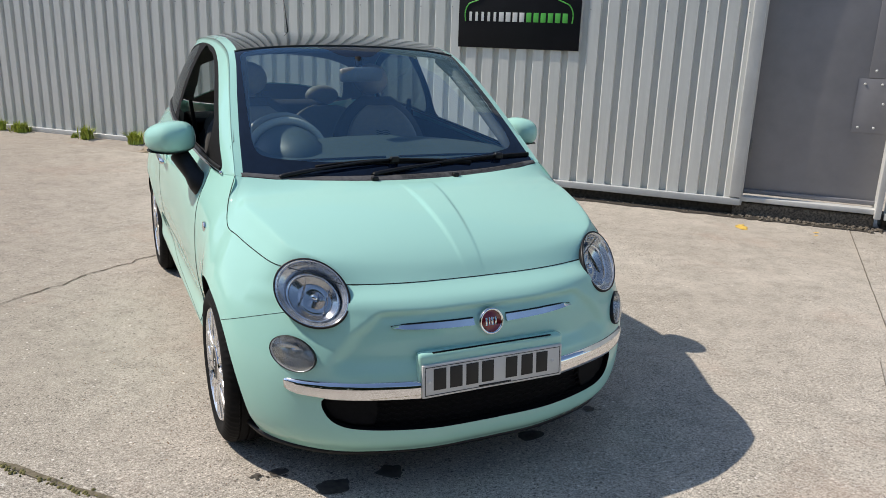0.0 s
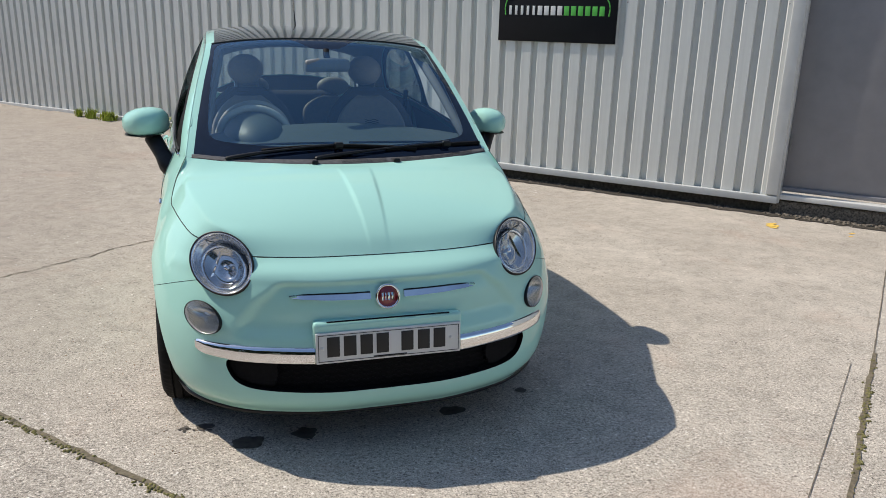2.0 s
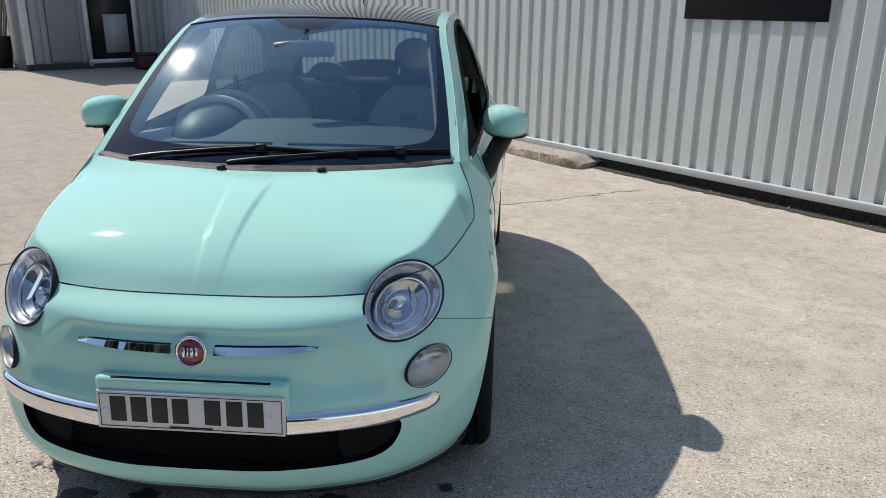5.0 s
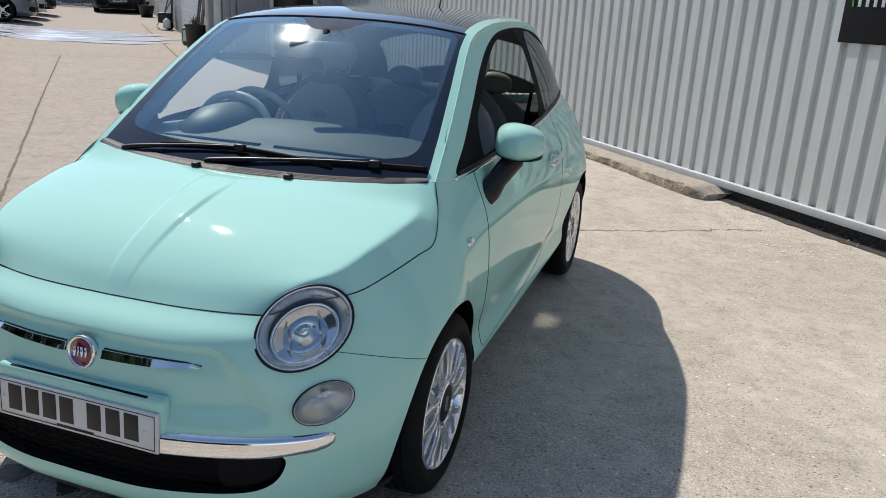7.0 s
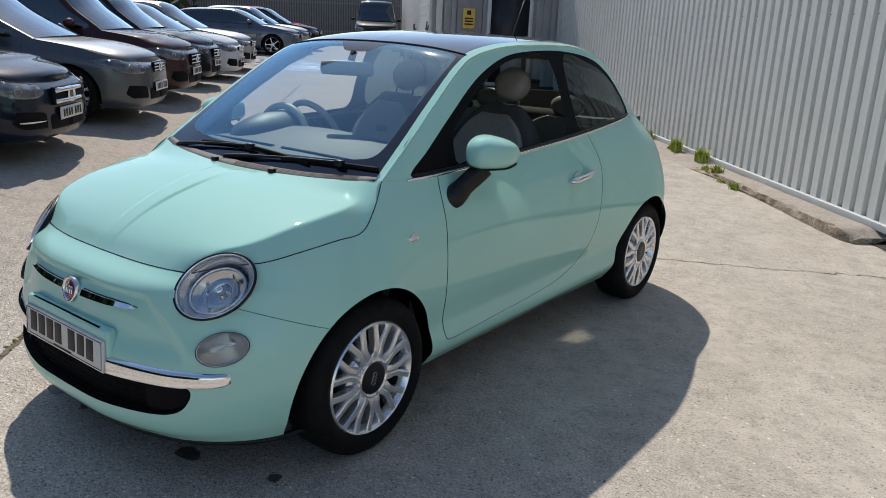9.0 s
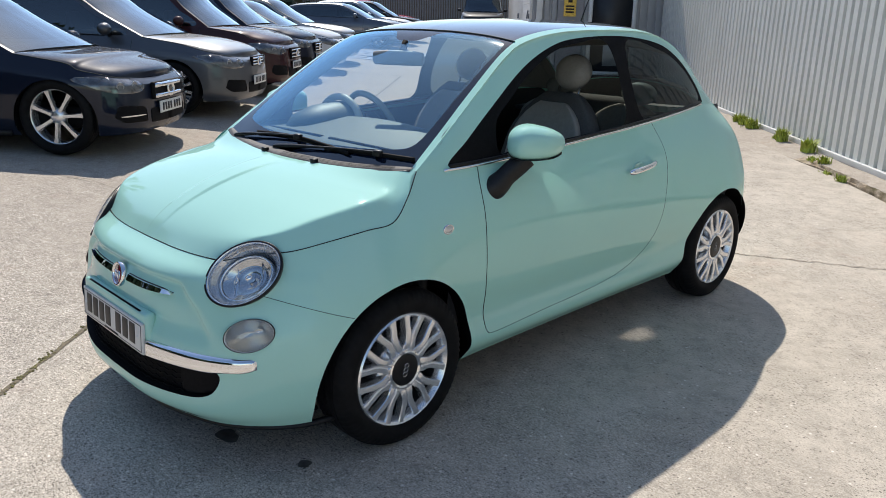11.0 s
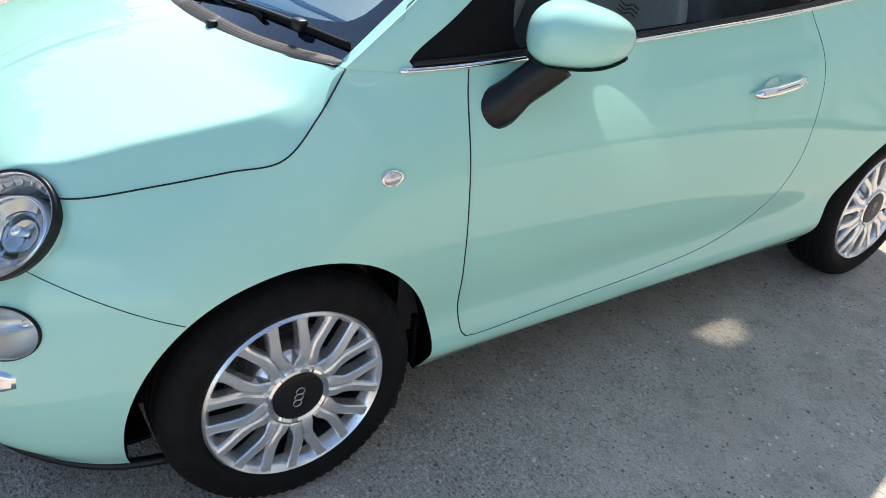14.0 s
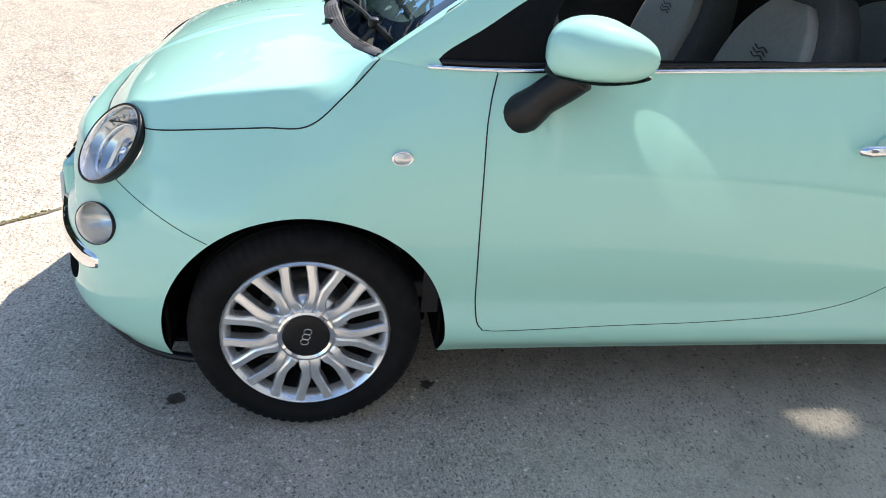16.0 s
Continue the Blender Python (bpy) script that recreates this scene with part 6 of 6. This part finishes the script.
# ---- parked cars ----
def parked_car(label, colour, m, length=4.2, width=1.78, height=1.46, nose=.85, base=2.6, bonnet_z=.91, flake=.05, spokes=10, grille=(.46, .12, .62), plate=True, group="parked cars", upright=0.0, star=.055, big=1.0, bars=3, blade=False):
    """A parked car: nose towards -y, front axle at y = 0."""
    W, N, T = width / 2, nose, length - nose
    root = thing("parked_car", m, label, "car", group)
    paint = car_paint("car_paint", colour, flake, .45, .7)
    xs = (0, .35, .64, .82, .93, .985, 1, 1, 1, 1, 1, 1, .985, .94, .78, .42, 0)
    ys = (-N, -N + .012, -N + .055, -N + .14, -N + .27, -N + .46, -.10, .35, .75, 1.3, 1.9, base - .3, base + .15, T - .35, T - .12, T - .03, T)
    hz = bonnet_z
    kz = hz / .95
    tops = (.70 * kz, .705 * kz, .715 * kz, .735 * kz, .77 * kz, .81 * kz, hz - .07, hz, hz + .01, hz + .025, hz + .045, hz + .055, hz + .06, hz + .04, hz + .02, hz, hz)
    net = []
    for x, y, t in zip(xs, ys, tops):
        row = []
        for k, (fx, z, dy) in enumerate(((.93, .17, .05), (.985, .26, 0), (1.0, .42, 0), (1.0, .58, .01), (.985, .5 * (.60 * kz + .02 + t), .03), (.90, t, .09))):
            nose_in = dy * max(0, (1 - (y + N) / .5)) - dy * max(0, 1 - (T - y) / .5)
            row.append((W * x * (fx if x > .5 else 1), y + nose_in, z if k < 4 else (z if k == 4 else t)))
        net.append(row)
    net = np.array(net)
    side = Sheet.grid(skin(net, 5, 4))
    arch = lambda v: np.minimum(*(np.hypot(v[:, 1] - y, v[:, 2] - .30) - .365 for y in (0, base)))
    side, _ = side.cut(arch)
    edge = net[2:8, 5]
    mids = [(0, e[1] - .10 * (1 - i / 5) - .02, z) for i, (e, z) in enumerate(zip(edge, np.linspace(.715 * kz, hz + .022, 6) + np.array((0, .018, .024, .020, .010, 0))))]
    mids[0] = (0, -N + .09, .705 * kz)
    bonnet_s = Sheet.grid(skin(arch_net(mids, edge, (0, .35, .65, .85, .95, 1), (0, .04, .15, .38, .66, 1)), 6, 4))
    cowl_y = .35
    belt = [(edge[-1][0], cowl_y, hz), (W * .90, .80, hz + .01), (W * .905, 1.3, hz + .025), (W * .90, 1.9, hz + .045), (W * .89, base - .1, hz + .055), (W * .84, base + .35, hz + .06), (W * .76, T - .22, hz + .03)]
    up = upright
    rail = [(edge[-1][0] - .01, cowl_y, hz + .005), (W * .80, .86 - up * .3, hz + .26), (W * .71, 1.28 - up * .4, height - .075), (W * .70, 1.9, height - .05), (W * .69, base - .05 + up * .3, height - .10), (W * .70, base + .38 + up * .2, hz + .24), (W * .74, T - .24, hz + .06)]
    cen = [(0, cowl_y - .10, hz + .035), (0, .74 - up * .3, hz + .30), (0, 1.16 - up * .4, height - .03), (0, 1.8, height), (0, base + up * .3, height - .045), (0, base + .48 + up * .2, hz + .27), (0, T - .14, hz + .04)]
    fl = []
    for b, rr in zip(belt, rail):
        b, rr = np.array(b), np.array(rr)
        fl.append([b + (rr - b) * k + np.array((.06 * abs(rr[2] - b[2]) * 2 * k * (1 - k), 0, 0)) for k in (0, .33, .67, 1)])
    flank_s = Sheet.grid(skin(np.array(fl), 6, 4))
    top_s = Sheet.grid(skin(arch_net(cen, rail, (0, .35, .65, .87, .96, 1), (0, .06, .25, .60, .84, 1), 2.2), 6, 5))
    ry, rx = [q[1] for q in rail], [q[0] for q in rail]
    rz = [q[2] for q in rail]
    dlo = [(cowl_y + .17, hz + .025), (1.3, hz + .045), (base - .1, hz + .075), (base + .26, hz + .09), (base + .18, hz + .2), (base - .05, height - .16), (1.9, height - .105), (1.30 - up * .35, height - .125), (.95 - up * .3, hz + .25)]
    win, flank_b = flank_s.cut(inside(spline(dlo, 5, True)))
    lv = lambda v: np.minimum(np.interp(v[:, 1], ry, rx) - .028 - np.abs(v[:, 0]), (1.20 - up * .4) - v[:, 1])
    scr, top_b = top_s.cut(lv)
    seal, top_b = top_b.cut(lambda v: 1.12 - up * .4 - v[:, 1])
    body_s = side.plus(flank_b).plus(top_b).both()
    c0 = (0, 1.4, .7)
    part("body", body_s.data(c0), paint, root)
    part("bonnet", bonnet_s.both().data(c0), paint, root)
    part("windscreen", scr.both().data(c0), M["park_glass"], root)
    part("screen_seal", seal.both().data(c0), M["black_plastic"], root, "black rubber edge of the windscreen")
    for s in (win, win.mirrored()):
        part("side_window", s.data(c0), M["park_glass"], root)
    part("cabin", solid((width * .74, 2.2, .5), (0, 1.6, hz - .18), .1), M["trim_dark"], root)
    for sx in (-.35, .35):
        part("seat", moved(seat_shape(.48, .14, .58), pose(sx, 1.25, .62, -15)), M["trim_dark"], root)
    bs = [tuple(q) for q in spline(net[2:8, 5], 6)]
    part("bonnet_seam", tube(mirror_pts(bs)[::-1] + bs, .004, 5), M["seam"], root)
    ny = rest_on(Sheet(side.v, side.f).cut(lambda v: -.25 - v[:, 1])[0], [0, 2])

    def fascia(name, poly, out, mat, lab="", per=4):
        for sg in (1, -1):
            piece = side.cut(lambda v: np.minimum(inside(spline(poly, per, True) if per else poly, (0, 2))(v), -.05 - v[:, 1]))[0]
            if piece is not None:
                part(name, shell(piece if sg > 0 else piece.mirrored(), out, .02, (sg * .5, -1, 0)), mat, root, lab)
    gw, gh, gz = grille
    lamp_poly = [(x * W, z * kz) for x, z in ((.49, .640), (.56, .592), (.74, .580), (.90, .605), (.975, .69), (.955, .742), (.74, .728), (.55, .690))]
    g = part("grille", solid((gw * 1.5, .04, gh), (0, ny(0, gz) - .002, gz), .015), M["grille_black"], root)
    for k in range(bars):
        part("grille_bar", tube([(x, ny(min(abs(x), gw * .7), gz) - .028, gz - gh * .30 + k * gh * .6 / (bars - 1)) for x in np.linspace(-gw * .70, gw * .70, 7)], .011 if bars > 2 else .024, 6), M["chrome"], g)
    part("badge", lathe([(0, star * .72), (-.012, star * .80), (-.014, star * .92), (0, star)], 28, "y"), M["chrome"], g, m=pose(0, ny(0, gz) - .034, gz))
    part("badge_face", lathe([(-.004, 0), (-.004, star * .25), (0, star * .78)], 24, "y"), M["lamp_dark"], g, m=pose(0, ny(0, gz) - .034, gz))
    fascia("headlamp", lamp_poly, .004, M["lens_dark"], "headlamp")
    for sg in (1, -1):
        for lx, lr in ((.64, .036), (.80, .036)):
            part("lamp_bowl", moved(lathe([(.0, lr * 1.05), (-.006, lr), (-.002, lr * .7), (.004, 0)], 20, "y"), pose(sg * W * lx, ny(W * lx, .66 * kz) - .004, .655 * kz, 0, 0, sg * (16 if lx < .7 else 36))), M["lamp_bowl"], root)
    fascia("lower_intake", [(W * .50, .27), (W * .80, .28), (W * .87, .33), (W * .84, .43), (W * .52, .41)], .003, M["grille_black"], "", 0)
    fascia("lower_grille", [(0, .24), (W * .44, .25), (W * .44, .38), (0, .38)], .003, M["grille_black"], "", 0)
    if blade:
        fascia("trim_blade", [(W * .52, .318), (W * .80, .326), (W * .80, .342), (W * .52, .336)], .010, M["chrome"])
    pl = part("number_plate", solid((.52, .012, .111), (0, 0, 0), .004), M["plate"], root, m=pose(0, ny(0, .41 * kz) - .018, .41 * kz))
    for x in (-.19, -.13, -.07, -.01, .08, .14, .20):
        part("plate_bar", solid((.04, .002, .07), (x, -.007, 0)), M["ink"], pl)
    for sg in (1, -1):
        mr = part("door_mirror", moved(ball(.10, .07, .07, .8), pose(sg * (W + .06), .72, hz + .09)), paint, root)
        part("mirror_stalk", tube([(sg * W * .9, .75, hz + .02), (sg * (W + .02), .72, hz + .06)], .025, 6), M["black_plastic"], mr)
    for wy in (0, base):
        for sg in (1, -1):
            part("wheel_arch", moved(lathe([(sg * (W - .03), .368), (sg * .45, .372), (sg * .44, .001)], 26, "x", arc=.58, start=-.25), pose(0, wy, .30)), M["grille_black"], root)
            w = part("wheel", PARK["tyre"], None, root, "tyre on a silver spoked wheel", m=pose(sg * (W - .115), wy, .318 * big, 17, 0, 0 if sg > 0 else 180) @ Matrix.Diagonal((1, big, big, 1)))
            part("rim", PARK["rim"], None, w)
            for k in range(spokes):
                part("spoke", PARK["spoke"], None, w, m=pose(.055, 0, 0, 360 / spokes * k))
            part("hub", PARK["hub"], None, w)
    sx_at = rest_on(Sheet(side.v, side.f).cut(lambda v: v[:, 1] - .3)[0].cut(lambda v: T - .5 - v[:, 1])[0], [1, 2])
    for sg in (1, -1):
        for y0, lean in ((.52, -.06), (1.55, .0)):
            part("door_seam", tube([(sg * (sx_at(y0 + lean * k, .27 + (hz - .29) * k)), y0 + lean * k, .27 + (hz - .29) * k) for k in np.linspace(0, 1, 9)], .003, 5), M["seam"], root)
        part("door_handle", tube([(sg * (sx_at(y, .83) + o), y, .83) for y, o in ((1.30, .0), (1.33, .025), (1.45, .028), (1.48, .0))], .012, 6), paint, root)
        part("sill_trim", tube([(sg * (W * .955), y, .19) for y in np.linspace(.42, base - .42, 6)], .02, 6, flat=1.4), M["black_plastic"], root)
        part("window_strip", tube([(sg * (p[0] + .004), p[1], p[2] + .004) for p in spline(belt[1:6], 5)], .006, 5), M["black_plastic"], root)
    part("underbody", solid((width * .8, length - .6, .2), (0, (T - N) / 2, .32), .05), M["grille_black"], root)
    return root


M["park_glass"] = thin_glass("parked_car_glass", (0.16, 0.19, 0.20), 0.07, 1.7, (0.86, 0.95, 1.0))
M["lamp_bowl"] = plain("dim_lamp_bowl", (0.30, 0.31, 0.33), 0.35, 0.6, vary=0.2)
M["lens_dark"] = plain("grey_headlamp_glass", (0.13, 0.135, 0.14), 0.14, 0.5, vary=0.5, scale=14, coat=1.0)
sp = [(.050, .020), (.10, .017), (.16, .018), (.222, .027)]
sv = []
for r0, w0 in sp:
    sv += [(-.03, -w0, r0), (.006, -w0 * .7, r0), (.006, w0 * .7, r0), (-.03, w0, r0)]
sf = [(i * 4 + j, i * 4 + (j + 1) % 4, i * 4 + 4 + (j + 1) % 4, i * 4 + 4 + j) for i in range(3) for j in range(4)]
PARK = {
    "tyre": mesh_from("tyre", *tyre(.318, .232, .205), M["rubber"]),
    "rim": mesh_from("rim", *lathe([(-.09, .228), (0, .216), (.05, .220), (.066, .232), (.058, .238), (-.09, .232)], 48, "x"), M["alloy"]),
    "spoke": mesh_from("spoke", sv, sf, M["alloy"], False),
    "hub": mesh_from("hub", *lathe([(.0, .07), (.05, .066), (.062, .04), (.064, 0)], 24, "x"), M["alloy"]),
}
# (along the wall, nose line, label, colour, extras): the row faces the cladding
ROW = [
    (4.45, -2.26, "dark navy saloon with chrome grille parked in the row", (.006, .010, .024), dict(length=4.6, width=1.77, height=1.44, nose=.68, base=2.76, grille=(.46, .16, .535), spokes=7, bonnet_z=.875, star=.075, big=1.06, bars=2, blade=True)),
    (7.0, -2.10, "grey metallic hatchback parked in the row", (.095, .10, .11), dict(length=4.2, width=1.76, height=1.48, nose=.80, base=2.58, grille=(.30, .12, .62), flake=.7, spokes=12)),
    (9.25, -2.15, "dark maroon compact crossover with a tall windscreen", (.045, .014, .014), dict(length=4.1, width=1.79, height=1.56, nose=.74, base=2.6, bonnet_z=.95, grille=(.40, .17, .58), upright=.5)),
    (11.65, -2.30, "dark blue compact crossover parked in the row", (.008, .010, .022), dict(length=4.1, width=1.79, height=1.56, nose=.74, base=2.6, bonnet_z=.95, grille=(.40, .17, .58), upright=.5)),
    (14.1, -2.25, "white hatchback parked in the row", (.62, .63, .64), dict(length=4.0, width=1.70, height=1.46, nose=.82, base=2.47, flake=0, grille=(.44, .08, .62))),
    (16.5, -2.35, "silver estate car parked in the row", (.38, .37, .35), dict(length=4.3, width=1.77, height=1.5, nose=.85, base=2.6, flake=.6)),
    (23.6, -1.85, "slate blue sports saloon parked in the row", (.10, .12, .15), dict(length=4.5, width=1.80, height=1.40, nose=.85, base=2.75, flake=.6, spokes=5)),
    (28.6, -1.55, "black hatchback parked in the row", (.010, .010, .011), dict(length=4.1, width=1.75, height=1.47)),
    (26.0, -1.75, "silver hatchback at the far end of the row", (.42, .43, .44), dict(length=4.0, width=1.72, height=1.48, flake=.6)),
    (31.4, -2.1, "red hatchback at the far end of the row", (.42, .02, .025), dict(length=4.0, width=1.72, height=1.48, flake=0)),
]
for s, w, label, colour, extra in ROW:
    nose_len = extra.get("nose", .85)
    base_m = yard(-s, w - nose_len, 0, 180)
    parked_car(label, colour, base_m, **extra)
# van at the end of the yard, facing the camera's side
parked_car("dark van parked at the end of the yard", (.012, .012, .013), yard(-33.2, .62, 0, 90), length=4.6, width=2.0, height=2.05, nose=.85, base=2.7, bonnet_z=1.15, upright=1.0, group="vans")
